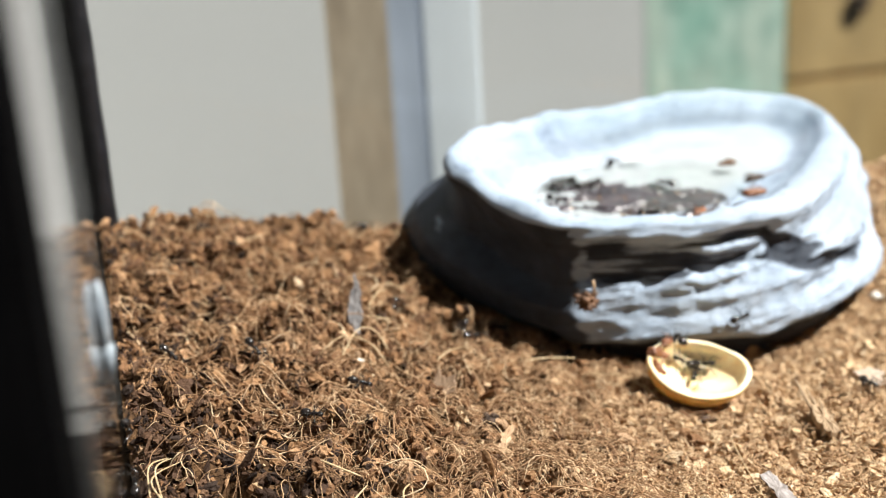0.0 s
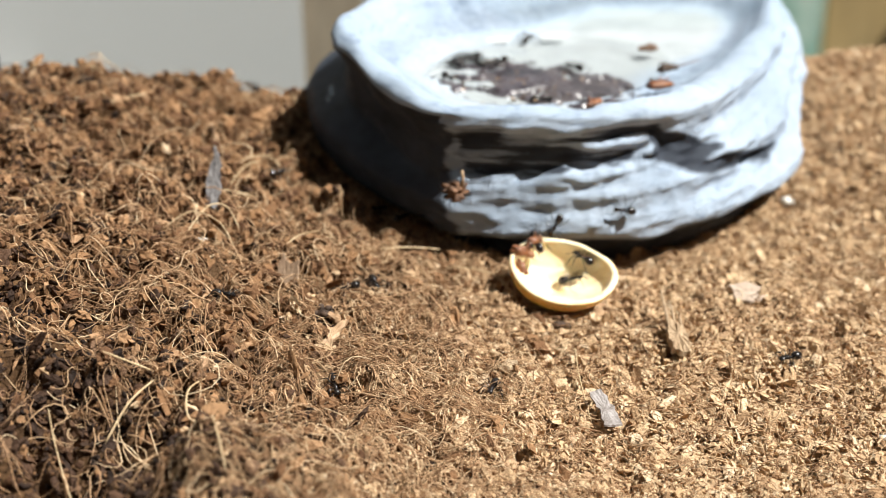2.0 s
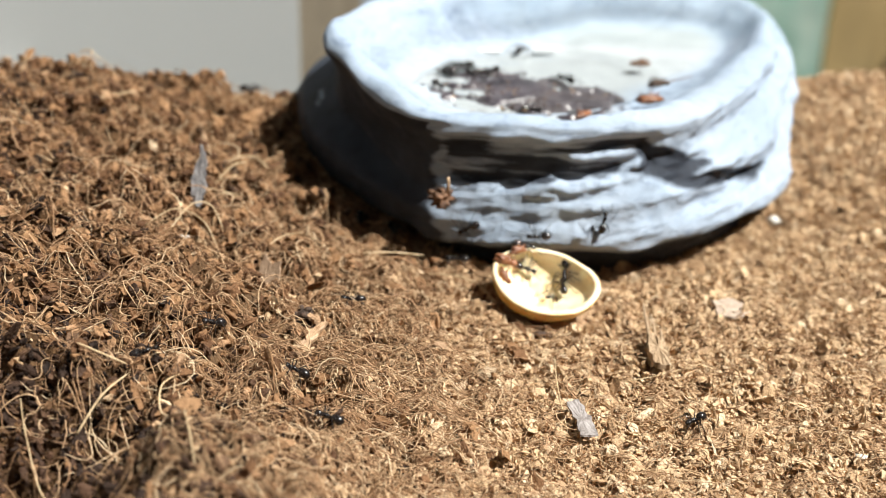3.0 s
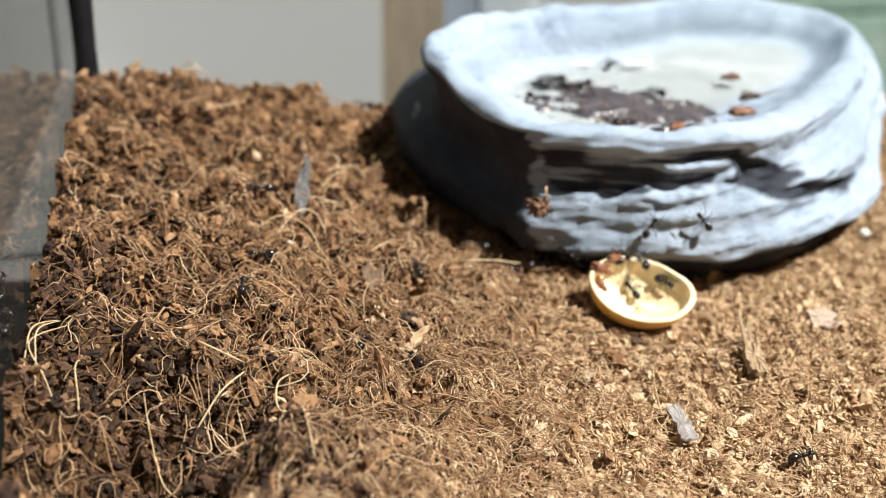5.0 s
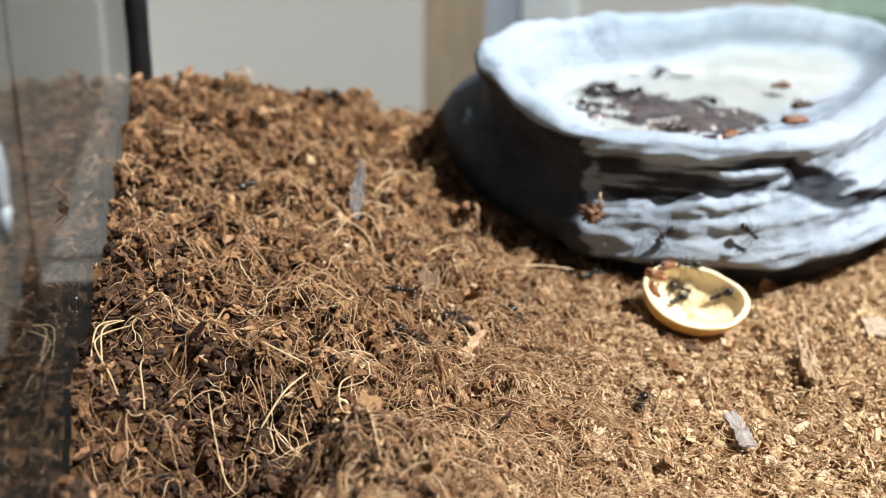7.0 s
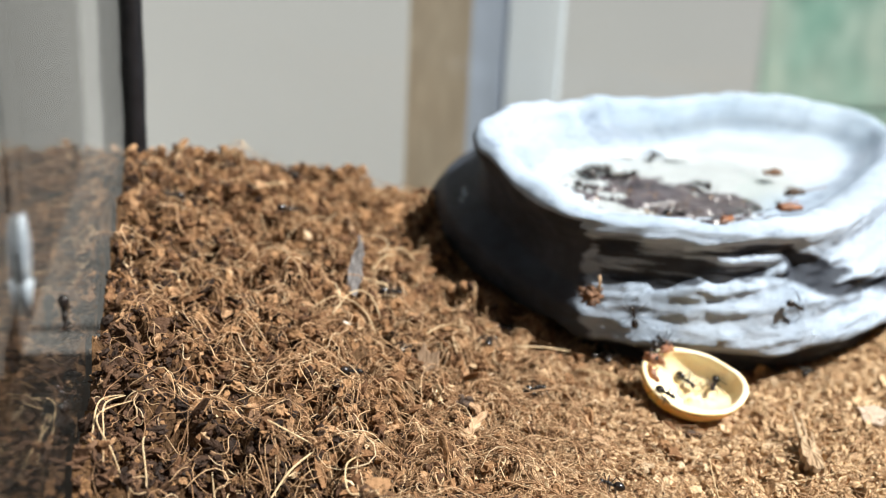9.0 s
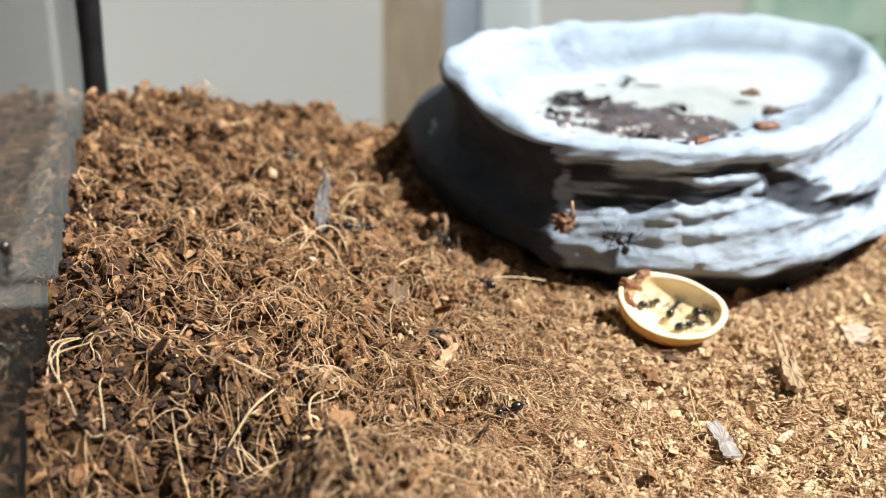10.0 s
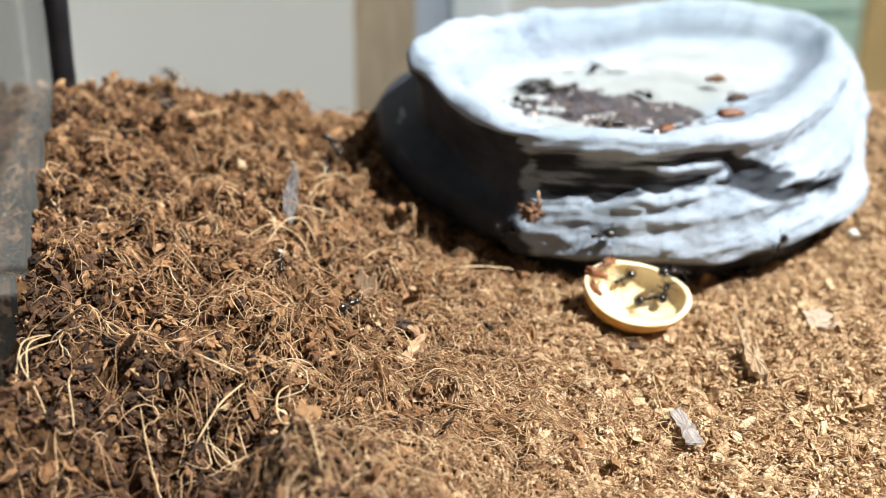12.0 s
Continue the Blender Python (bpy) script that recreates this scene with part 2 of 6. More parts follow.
def octa():
    v = np.array([(1, 0, 0), (-1, 0, 0), (0, 1, 0), (0, -1, 0), (0, 0, 1), (0, 0, -1)], float)
    f = np.array([(0, 2, 4), (2, 1, 4), (1, 3, 4), (3, 0, 4), (2, 0, 5), (1, 2, 5), (3, 1, 5), (0, 3, 5)])
    return v, f


def turns(n, r, tilt=1.0):
    """n random rotation matrices; tilt below 1 keeps them nearer to lying flat."""
    q = r.normal(size=(n, 4))
    q[:, 1:3] *= tilt
    q /= np.linalg.norm(q, axis=1)[:, None]
    w, x, y, z = q.T
    return np.stack([1 - 2 * (y * y + z * z), 2 * (x * y - z * w), 2 * (x * z + y * w),
                     2 * (x * y + z * w), 1 - 2 * (x * x + z * z), 2 * (y * z - x * w),
                     2 * (x * z - y * w), 2 * (y * z + x * w), 1 - 2 * (x * x + y * y)], -1).reshape(n, 3, 3)


def under_dish(x, y):
    """Where the dish covers the bed (well inside its foot)."""
    ring = [(DISH_MID.x + (px - DISH_MID.x) * 0.86, DISH_MID.y + (py - DISH_MID.y) * 0.86) for px, py in DISH_BASE]
    hit = np.zeros(len(x), bool)
    for (ax, ay), (bx, by) in zip(ring, ring[1:] + ring[:1]):
        hit ^= ((ay > y) != (by > y)) & (x < (bx - ax) * (y - ay) / (by - ay + 1e-12) + ax)
    return hit


def spots(n, r):
    """Random places on the open substrate inside the tank."""
    a = r.uniform(0.001, 0.27, n)
    b = r.uniform(0.001, LONG - 0.03, n)
    x = CORNER.x + V.x * a + U.x * b
    y = CORNER.y + V.y * a + U.y * b
    ok = ~under_dish(x, y) & (((x - 0.0452) / 0.0085) ** 2 + ((y - 0.2575) / 0.0062) ** 2 > 1)
    return x[ok], y[ok]


def build_chunks(name, n, seed, small, large, label, shape, keep, material, pile=0.6, fine=1, rough=(0.62, 1.25), skew=2.4):
    """Crumbs strewn over the bed; fine: 0 for eight faces, 1 for twenty, 2 for eighty rounded ones."""
    r = np.random.RandomState(seed)
    x, y = spots(n, r)
    ok = keep(x, y, r)
    x, y = x[ok], y[ok]
    n = len(x)
    v, f = ico(fine) if fine else octa()
    size = small * (large / small) ** (r.uniform(0, 1, n) ** skew)
    sc = size[:, None] * r.uniform(0.6, 1.15, (n, 3)) * np.array(shape)
    verts = v[None] * r.uniform(*rough, (n, len(v), 1)) * sc[:, None, :]
    verts = np.einsum("nij,nkj->nki", turns(n, r, 0.6), verts)
    z = surface(x, y) + size * r.uniform(-0.3, pile, n)
    verts += np.stack([x, y, z], -1)[:, None, :]
    faces = (f[None] + (np.arange(n) * len(v))[:, None, None]).reshape(-1, 3)
    return tagged(big_mesh(name, verts.reshape(-1, 3), faces, material), label, "substrate", kind="stuff")


def build_fibres(name, n, seed, length, radius, label, keep, lift=0.5, lie=0.0006):
    r = np.random.RandomState(seed)
    x, y = spots(n, r)
    ok = keep(x, y, r)
    x, y = x[ok], y[ok]
    n = len(x)
    seg, sides = 9, 3
    ln = length[0] * (length[1] / length[0]) ** r.uniform(0, 1, n)
    head = r.uniform(0, 2 * math.pi, n)
    bend = r.normal(0, 2.2, n)
    arch = r.uniform(0.0, 0.22, n) * ln * lift
    rad = radius * r.uniform(0.6, 1.5, n)
    s = np.linspace(0, 1, seg)
    ang = head[:, None] + bend[:, None] * s[None] + 0.8 * np.sin(s[None] * r.uniform(2, 9, (n, 1)) + r.uniform(0, 6, (n, 1)))
    step = ln[:, None] / (seg - 1)
    px = x[:, None] + np.concatenate([np.zeros((n, 1)), np.cumsum(np.cos(ang[:, :-1]) * step, 1)], 1)
    py = y[:, None] + np.concatenate([np.zeros((n, 1)), np.cumsum(np.sin(ang[:, :-1]) * step, 1)], 1)
    # only those that lie wholly inside the glass
    da = (px - CORNER.x) * V.x + (py - CORNER.y) * V.y
    db = (px - CORNER.x) * U.x + (py - CORNER.y) * U.y
    ok = (da.min(1) > 0.001) & (db.min(1) > 0.001)
    px, py, arch, rad = px[ok], py[ok], arch[ok], rad[ok]
    n = len(px)
    pz = surface(px, py) + lie + arch[:, None] * np.sin(s * math.pi)[None] + 0.0004 * r.uniform(-1, 1.4, (n, seg))
    for _ in range(2):
        pz[:, 1:-1] = 0.25 * pz[:, :-2] + 0.5 * pz[:, 1:-1] + 0.25 * pz[:, 2:]
    c = np.stack([px, py, pz], -1)
    d = np.gradient(c, axis=1)
    d /= np.linalg.norm(d, axis=2)[..., None] + 1e-12
    sd = np.cross(d, [0, 0, 1.0])
    sd /= np.linalg.norm(sd, axis=2)[..., None] + 1e-12
    up = np.cross(sd, d)
    taper = (1 - 0.6 * np.abs(2 * s - 1) ** 3)[None, :, None]
    ring = [c + (sd * math.cos(w) + up * math.sin(w)) * rad[:, None, None] * taper for w in (0.5, 2.6, 4.7)]
    verts = np.stack(ring, 2).reshape(-1, 3)
    i = np.arange(n * seg * sides).reshape(n, seg, sides)
    q = np.stack([i[:, :-1], np.roll(i, -1, 2)[:, :-1], np.roll(i, -1, 2)[:, 1:], i[:, 1:]], -1).reshape(-1, 4)
    return tagged(big_mesh(name, verts, q, FIBRES, True), label, "fibres", kind="stuff")


# ---- the stone dish ----
DISH_MID = Vector((0.043, 0.322))
DISH_BASE = [(-0.0185, 0.333), (-0.0115, 0.309), (0.001, 0.2905), (0.0155, 0.278), (0.030, 0.2735), (0.0485, 0.277), (0.064, 0.285),
             (0.0835, 0.308), (0.0955, 0.338), (0.0985, 0.368), (0.094, 0.394), (0.07, 0.402), (0.035, 0.384), (0.003, 0.36)]
DISH_RIM = [(-0.0045, 0.295, 0.040), (-0.0025, 0.313, 0.0398), (0.005, 0.328, 0.039), (0.019, 0.343, 0.0375), (0.038, 0.363, 0.035),
            (0.053, 0.377, 0.0335), (0.071, 0.384, 0.032), (0.084, 0.385, 0.030), (0.091, 0.376, 0.029), (0.0905, 0.345, 0.0285),
            (0.082, 0.313, 0.029), (0.069, 0.287, 0.030), (0.053, 0.274, 0.0318), (0.036, 0.270, 0.0328), (0.0234, 0.268, 0.0337),
            (0.0144, 0.271, 0.0345), (0.0065, 0.2805, 0.0352), (0.0005, 0.2885, 0.0380)]


def soft_box(v, lo, hi, edge):
    return 1 / (1 + math.exp(-(v - lo) / edge)) / (1 + math.exp((v - hi) / edge))


# ledges that stand out of the recess under the lip: along the face, height, half length, half height, how far
LEDGES = [(0.0525, 0.0262, 0.0062, 0.0011, 0.0032), (0.049, 0.0208, 0.0085, 0.0011, 0.0022), (0.0225, 0.0262, 0.0016, 0.0009, 0.0016), (0.0228, 0.0228, 0.0018, 0.0010, 0.0016),
          (0.060, 0.0232, 0.0022, 0.0012, 0.0030), (0.0765, 0.0190, 0.0050, 0.0010, 0.0034), (0.0400, 0.0300, 0.006, 0.0012, 0.0016)]


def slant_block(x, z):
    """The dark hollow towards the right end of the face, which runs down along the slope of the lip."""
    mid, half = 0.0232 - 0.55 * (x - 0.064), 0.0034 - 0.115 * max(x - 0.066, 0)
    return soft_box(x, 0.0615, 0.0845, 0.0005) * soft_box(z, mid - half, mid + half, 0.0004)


def front_shape(x, z):
    """How far the front face stands out (+) or is cut back (-): a recess under the lip, then a flaring foot."""
    q = Vector((x * 130, z * 420, 0))
    xx = x + 0.0022 * noise.noise(q * 0.6)
    zz = z + 0.0011 * noise.noise(Vector((x * 170, z * 90, 4))) + 0.0005 * noise.noise(Vector((x * 600, z * 300, 9)))
    h = -0.0014 * soft_box(xx, 0.0225, 0.063, 0.0005) * soft_box(zz, 0.0213, 0.0300, 0.0003)
    h -= 0.0014 * slant_block(xx, zz)
    for lx, lz, ln, ht, d in LEDGES:
        h += 0.45 * d * math.exp(-((xx - lx) / ln) ** 4) * math.exp(-((zz - lz) / ht) ** 4)
    h += (0.0012 + 0.0030 * max(0, min(1, (0.0195 - zz) / 0.0115))) * soft_box(zz, -0.01, 0.0197, 0.0008) * soft_box(x, 0.020, 0.2, 0.0015)
    layer = noise.noise(Vector((x * 45, z * 520, 2)))
    layer = max(-0.35, min(0.35, layer * 2.2))
    crag = noise.hetero_terrain(Vector((x * 150, z * 260, 6)), 0.8, 2.2, 4, 0.7) - 0.7
    h += (0.0004 * layer + 0.0003 * crag + 0.0002 * noise.noise(Vector((x * 220, z * 900, 5)))) * soft_box(zz, 0.004, 0.034, 0.001) * soft_box(x, 0.021, 0.2, 0.002)
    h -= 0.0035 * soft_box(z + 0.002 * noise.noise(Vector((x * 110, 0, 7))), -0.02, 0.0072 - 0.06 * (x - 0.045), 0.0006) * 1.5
    return h


def ring_at(table, angle):
    """A closed outline given by a few corners, as a smooth function of the angle round the dish's middle."""
    pts = sorted((math.atan2(p[1] - DISH_MID.y, p[0] - DISH_MID.x), p) for p in table)
    n = len(pts)
    k = max((i for i in range(n) if pts[i][0] <= angle), default=-1)
    a0 = pts[k][0] - (2 * math.pi if k < 0 else 0)
    a1 = pts[(k + 1) % n][0] + (2 * math.pi if k == n - 1 else 0)
    t = (angle - a0) / (a1 - a0)
    p0, p1, p2, p3 = (Vector((*pts[(k + i) % n][1], 0)[:3]) for i in (-1, 0, 1, 2))
    return 0.5 * (2 * p1 + (p2 - p0) * t + (2 * p0 - 5 * p1 + 4 * p2 - p3) * t * t + (3 * p1 - p0 - 3 * p2 + p3) * t ** 3)


def eased(ring, reach):
    """A closed ring of points, smoothed over a few neighbours."""
    n = len(ring)
    return [sum((ring[(i + k) % n] for k in range(-reach, reach + 1)), Vector((0, 0, 0))) / (2 * reach + 1) for i in range(n)]


def paint_and_shade(x, z, t, out):
    """How pale the paint is: full on lip, ledges and foot; recess and flat flank darkened, partly for shade."""
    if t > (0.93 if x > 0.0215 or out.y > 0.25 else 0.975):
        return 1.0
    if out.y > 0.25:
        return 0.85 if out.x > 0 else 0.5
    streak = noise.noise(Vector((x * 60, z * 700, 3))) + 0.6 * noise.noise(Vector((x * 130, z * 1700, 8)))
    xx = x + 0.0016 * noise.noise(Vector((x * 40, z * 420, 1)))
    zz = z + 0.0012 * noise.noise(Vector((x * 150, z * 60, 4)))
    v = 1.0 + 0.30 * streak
    # recess and slanting hollow: dark paint and the lip's shade in one tone
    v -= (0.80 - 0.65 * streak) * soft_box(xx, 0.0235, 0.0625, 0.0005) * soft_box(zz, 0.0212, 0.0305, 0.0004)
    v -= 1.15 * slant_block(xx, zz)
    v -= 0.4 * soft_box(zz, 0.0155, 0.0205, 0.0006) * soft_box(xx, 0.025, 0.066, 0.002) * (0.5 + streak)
    # bottom band: shade under the foot joined to dark paint
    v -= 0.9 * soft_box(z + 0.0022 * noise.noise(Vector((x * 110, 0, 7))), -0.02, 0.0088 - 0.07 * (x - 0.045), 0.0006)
    # ledges that catch the sun are put in as pale paint
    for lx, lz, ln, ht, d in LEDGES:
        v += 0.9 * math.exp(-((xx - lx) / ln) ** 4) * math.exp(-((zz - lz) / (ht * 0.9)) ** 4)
    # dark flank: charcoal paint with the side's shade put into the tone
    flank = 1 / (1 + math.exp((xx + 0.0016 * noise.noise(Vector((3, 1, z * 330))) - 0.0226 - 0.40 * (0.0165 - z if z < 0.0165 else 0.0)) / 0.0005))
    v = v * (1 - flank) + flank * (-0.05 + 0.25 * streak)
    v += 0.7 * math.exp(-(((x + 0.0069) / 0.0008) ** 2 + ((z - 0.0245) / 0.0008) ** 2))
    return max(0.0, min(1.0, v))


def flank_bulge(t, out):
    """How far the side stands out of the straight line from foot to rim: a shoulder under a narrow neck at the dark end, worn ledges at the other."""
    dark = 1 / (1 + math.exp((out.x + 0.45) * 14)) / (1 + math.exp((out.y + 0.02) * 9))
    far = 1 / (1 + math.exp(-(out.x - 0.6) * 14))
    h = 0.0010 * math.sin(math.pi * min(t * 1.15, 1)) * (1 - dark)
    ledge, up = (min(1.0, max(0.0, v)) for v in ((t - 0.40) / 0.14, (t - 0.76) / 0.24))
    ledge, up = ledge * ledge * (3 - 2 * ledge), up * up * (3 - 2 * up)
    h += dark * (0.0046 * math.sin(math.pi * 0.5 * min(1.0, t / 0.36)) * (1 - ledge) - 0.0026 * ledge * (1 - up))
    h += far * (0.0016 * math.exp(-((t - 0.66) / 0.10) ** 2) - 0.0012 * math.exp(-((t - 0.48) / 0.07) ** 2) + 0.0012 * math.exp(-((t - 0.27) / 0.12) ** 2) - 0.0012 * math.exp(-((t - 0.86) / 0.07) ** 2))
    return h


def build_dish():
    rock, nt, b = shader("painted_resin", 0.62, 0, 0.25)
    paint_tone = nt.nodes.new("ShaderNodeAttribute")
    paint_tone.attribute_name = "paint_shade"
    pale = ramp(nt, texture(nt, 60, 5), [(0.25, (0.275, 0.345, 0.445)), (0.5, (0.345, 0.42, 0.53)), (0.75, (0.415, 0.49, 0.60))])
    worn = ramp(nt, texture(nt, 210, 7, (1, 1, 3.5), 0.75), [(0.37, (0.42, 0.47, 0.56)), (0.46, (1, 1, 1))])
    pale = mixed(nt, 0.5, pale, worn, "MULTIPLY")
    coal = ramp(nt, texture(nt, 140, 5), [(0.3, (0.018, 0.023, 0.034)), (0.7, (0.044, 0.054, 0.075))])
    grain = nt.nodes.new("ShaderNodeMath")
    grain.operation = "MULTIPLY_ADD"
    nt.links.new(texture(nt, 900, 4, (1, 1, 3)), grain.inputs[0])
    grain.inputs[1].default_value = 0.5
    nt.links.new(paint_tone.outputs["Fac"], grain.inputs[2])
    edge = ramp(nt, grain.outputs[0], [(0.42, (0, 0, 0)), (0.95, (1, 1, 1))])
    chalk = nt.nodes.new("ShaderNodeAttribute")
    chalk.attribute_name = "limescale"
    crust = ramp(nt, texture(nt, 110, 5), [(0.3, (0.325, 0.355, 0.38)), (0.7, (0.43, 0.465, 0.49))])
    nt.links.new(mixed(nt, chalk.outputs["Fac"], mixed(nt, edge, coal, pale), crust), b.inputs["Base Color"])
    bumped(nt, b, texture(nt, 420, 8, (1, 1, 1.8), 0.75), 0.9, 0.0005)
    dish = thing("water_dish", "charcoal resin rock dish with pale blue-white paint and shade painted into its dark parts", "dish", Matrix.Translation((DISH_MID.x, DISH_MID.y, 0)))
    n, rows, paint, lime = 560, [], [], []
    off = Vector((DISH_MID.x, DISH_MID.y, 0))
    outer, inner = [], []
    around = [-math.pi + 2 * math.pi * i / n for i in range(n)]
    bases = eased([ring_at(DISH_BASE, w) for w in around], 12)
    rims = eased([ring_at(DISH_RIM, w) for w in around], 5)
    for i, w in enumerate(around):
        base, rim = bases[i], rims[i]
        out = Vector((rim.x - DISH_MID.x, rim.y - DISH_MID.y, 0)).normalized()
        foot = Vector((base.x, base.y, float(ground(base.x, base.y)) - 0.002))
        col = []
        for k in range(66):
            t = k / 65
            p = foot.lerp(rim, t)
            p += out * flank_bulge(t, out)
            h = noise.fractal(Vector((p.x * 55, p.y * 55, p.z * 170)), 0.9, 2.1, 4) * 0.0016
            h += noise.noise(Vector((p.x * 260, p.y * 260, p.z * 420))) * 0.0004
            h += 0.0016 * (noise.noise(Vector((p.x * 190, p.y * 190, p.z * 150)) + Vector((5, 2, 8)))) * min(1, max(0, t - 0.75) * 5)
            if out.y < 0.25:
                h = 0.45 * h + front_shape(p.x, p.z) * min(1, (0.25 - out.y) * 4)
            edge = min(1, 0.25 + (1 - t) * 14)
            col.append(p + out * h * edge)
            paint.append(paint_and_shade(p.x, p.z, t, out))
        # rounded lip, wider towards the far end, then the pool
        far = 1 / (1 + math.exp(-(out.x - 0.45) * 9)) / (1 + math.exp((out.y - 0.55) * 9))
        wide = 0.0035 + 0.0038 * far + 0.0012 * noise.noise(rim * 170)
        rise = 0.0014 + 0.0012 * noise.noise(rim * 80) + 0.0006 * noise.noise(rim * 210) + 0.0003 * noise.noise(rim * 520)
        lip = rim - out * wide + Vector((0, 0, rise))
        for f, up in ((0.15, 0.40), (0.45, 0.85), (0.75, 1.02)):
            col.append(rim - out * wide * f + Vector((0, 0, rise * up + 0.0003 * math.sin(math.pi * f))))
        col.append(lip)
        for k in range(1, 21):
            t = k / 20
            steep = 1.15 + 0.65 / (1 + math.exp(9 * (out.x - 0.25))) / (1 + math.exp(-9 * (out.y - 0.1)))
            q = lip - out * (0.0014 + 0.0226 * t ** steep)
            floor_z = 0.0272 - 0.06 * (q.x - 0.04)
            q.z = lip.z + (floor_z - lip.z) * (1 - (1 - t) ** (2.6 + 2.4 * far)) + 0.0004 * noise.noise(q * 160)
            col.append(q)
        inside = [k / 20 for k in range(1, 21)]
        # pool wall darkened partway down, shade put in by thinning the pale paint
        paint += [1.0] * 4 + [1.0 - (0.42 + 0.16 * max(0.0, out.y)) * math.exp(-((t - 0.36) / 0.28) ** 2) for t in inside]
        lime += [0.0] * 70 + [max(0.0, min(1.0, (t - 0.5) / 0.3)) for t in inside]
        rows.append([p - off for p in col])
    m = len(rows[0])
    vs = [p for c in rows for p in c]
    fs = [(i * m + k, ((i + 1) % n) * m + k, ((i + 1) % n) * m + k + 1, i * m + k + 1) for i in range(n) for k in range(m - 1)]
    mid = Vector((0.0, 0.0, 0.0270))
    vs.append(mid)
    fs += [(i * m + m - 1, ((i + 1) % n) * m + m - 1, len(vs) - 1) for i in range(n)]
    basin = lump("basin", vs, fs, rock, dish)
    layer = basin.data.attributes.new("paint_shade", "FLOAT", "POINT")
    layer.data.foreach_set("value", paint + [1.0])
    layer = basin.data.attributes.new("limescale", "FLOAT", "POINT")
    layer.data.foreach_set("value", lime + [1.0])
    return dish


# ---- the nutshell ----
SHELL_AT = Matrix.Translation((0.0452, 0.2580, 0.0)) @ pose(0, 0, 0.0080, 20, 9, -3)


def build_shell():
    m, nt, b = shader("nutshell", 0.45)
    c = ramp(nt, texture(nt, 160, 4, (1, 3, 1)), [(0.3, (0.80, 0.61, 0.34)), (0.5, (0.88, 0.745, 0.49)), (0.75, (0.92, 0.85, 0.68))])
    nt.links.new(c, b.inputs["Base Color"])
    b.inputs["Subsurface Weight"].default_value = 0.15
    b.inputs["Subsurface Radius"].default_value = (0.002, 0.0012, 0.0006)
    bumped(nt, b, texture(nt, 500, 4, (1, 4, 1)), 0.2, 0.0002)
    amber, nt2, b2 = shader("nutshell_outside", 0.4)
    nt2.links.new(ramp(nt2, texture(nt2, 200, 4, (1, 3, 1)), [(0.3, (0.66, 0.36, 0.08)), (0.7, (0.84, 0.58, 0.22))]), b2.inputs["Base Color"])
    b2.inputs["Subsurface Weight"].default_value = 0.35
    b2.inputs["Subsurface Radius"].default_value = (0.003, 0.0016, 0.0006)
    shell = thing("nutshell", "pale yellow empty half nutshell lying open on the substrate", "shell", SHELL_AT)
    n, k = 64, 14
    vs, fs = [], []
    ax, ay, dp = 0.0100, 0.0079, 0.0064

    def skin(depth):
        rows = []
        for i in range(n):
            w = 2 * math.pi * i / n
            egg = 1 - 0.10 * math.cos(w)
            inset = depth * (1 + 0.5 * max(0, math.cos(w + 0.5)))
            for j in range(k):
                f = j / (k - 1) * math.pi / 2
                r = math.cos(f)
                x = (ax - inset) * math.cos(w) * r
                y = (ay - inset) * math.sin(w) * r * egg
                z = -(dp - inset) * math.sin(f) * (1 - 0.12 * math.cos(w)) + 0.0005 * math.sin(2 * w + 0.6) * r
                chew = max(0, 1 - j / 4)
                z += chew * (0.0002 * noise.noise(Vector((3 * math.cos(w), 3 * math.sin(w), 1))) + 0.00015 * noise.noise(Vector((9 * math.cos(w), 9 * math.sin(w), 4)))) + chew * 0.0006 * max(0, -math.cos(w)) ** 2
                wob = 1 + 0.025 * noise.noise(Vector((1.4 * math.cos(w), 1.4 * math.sin(w), 2 + 0.1 * j)))
                rows.append((x * wob, y * wob, z))
        return rows
    vs = skin(0.0) + skin(0.0008)
    o = n * k
    for i in range(n):
        i2 = (i + 1) % n
        for j in range(k - 1):
            fs.append((i * k + j, i * k + j + 1, i2 * k + j + 1, i2 * k + j))
            fs.append((o + i * k + j, o + i2 * k + j, o + i2 * k + j + 1, o + i * k + j + 1))
        fs.append((i * k, i2 * k, o + i2 * k, o + i * k))
    ob = lump("half_shell", vs, fs, m, shell)
    ob.data.materials.append(amber)
    for p in ob.data.polygons:
        p.material_index = int(max(p.vertices) < o)
    return shell


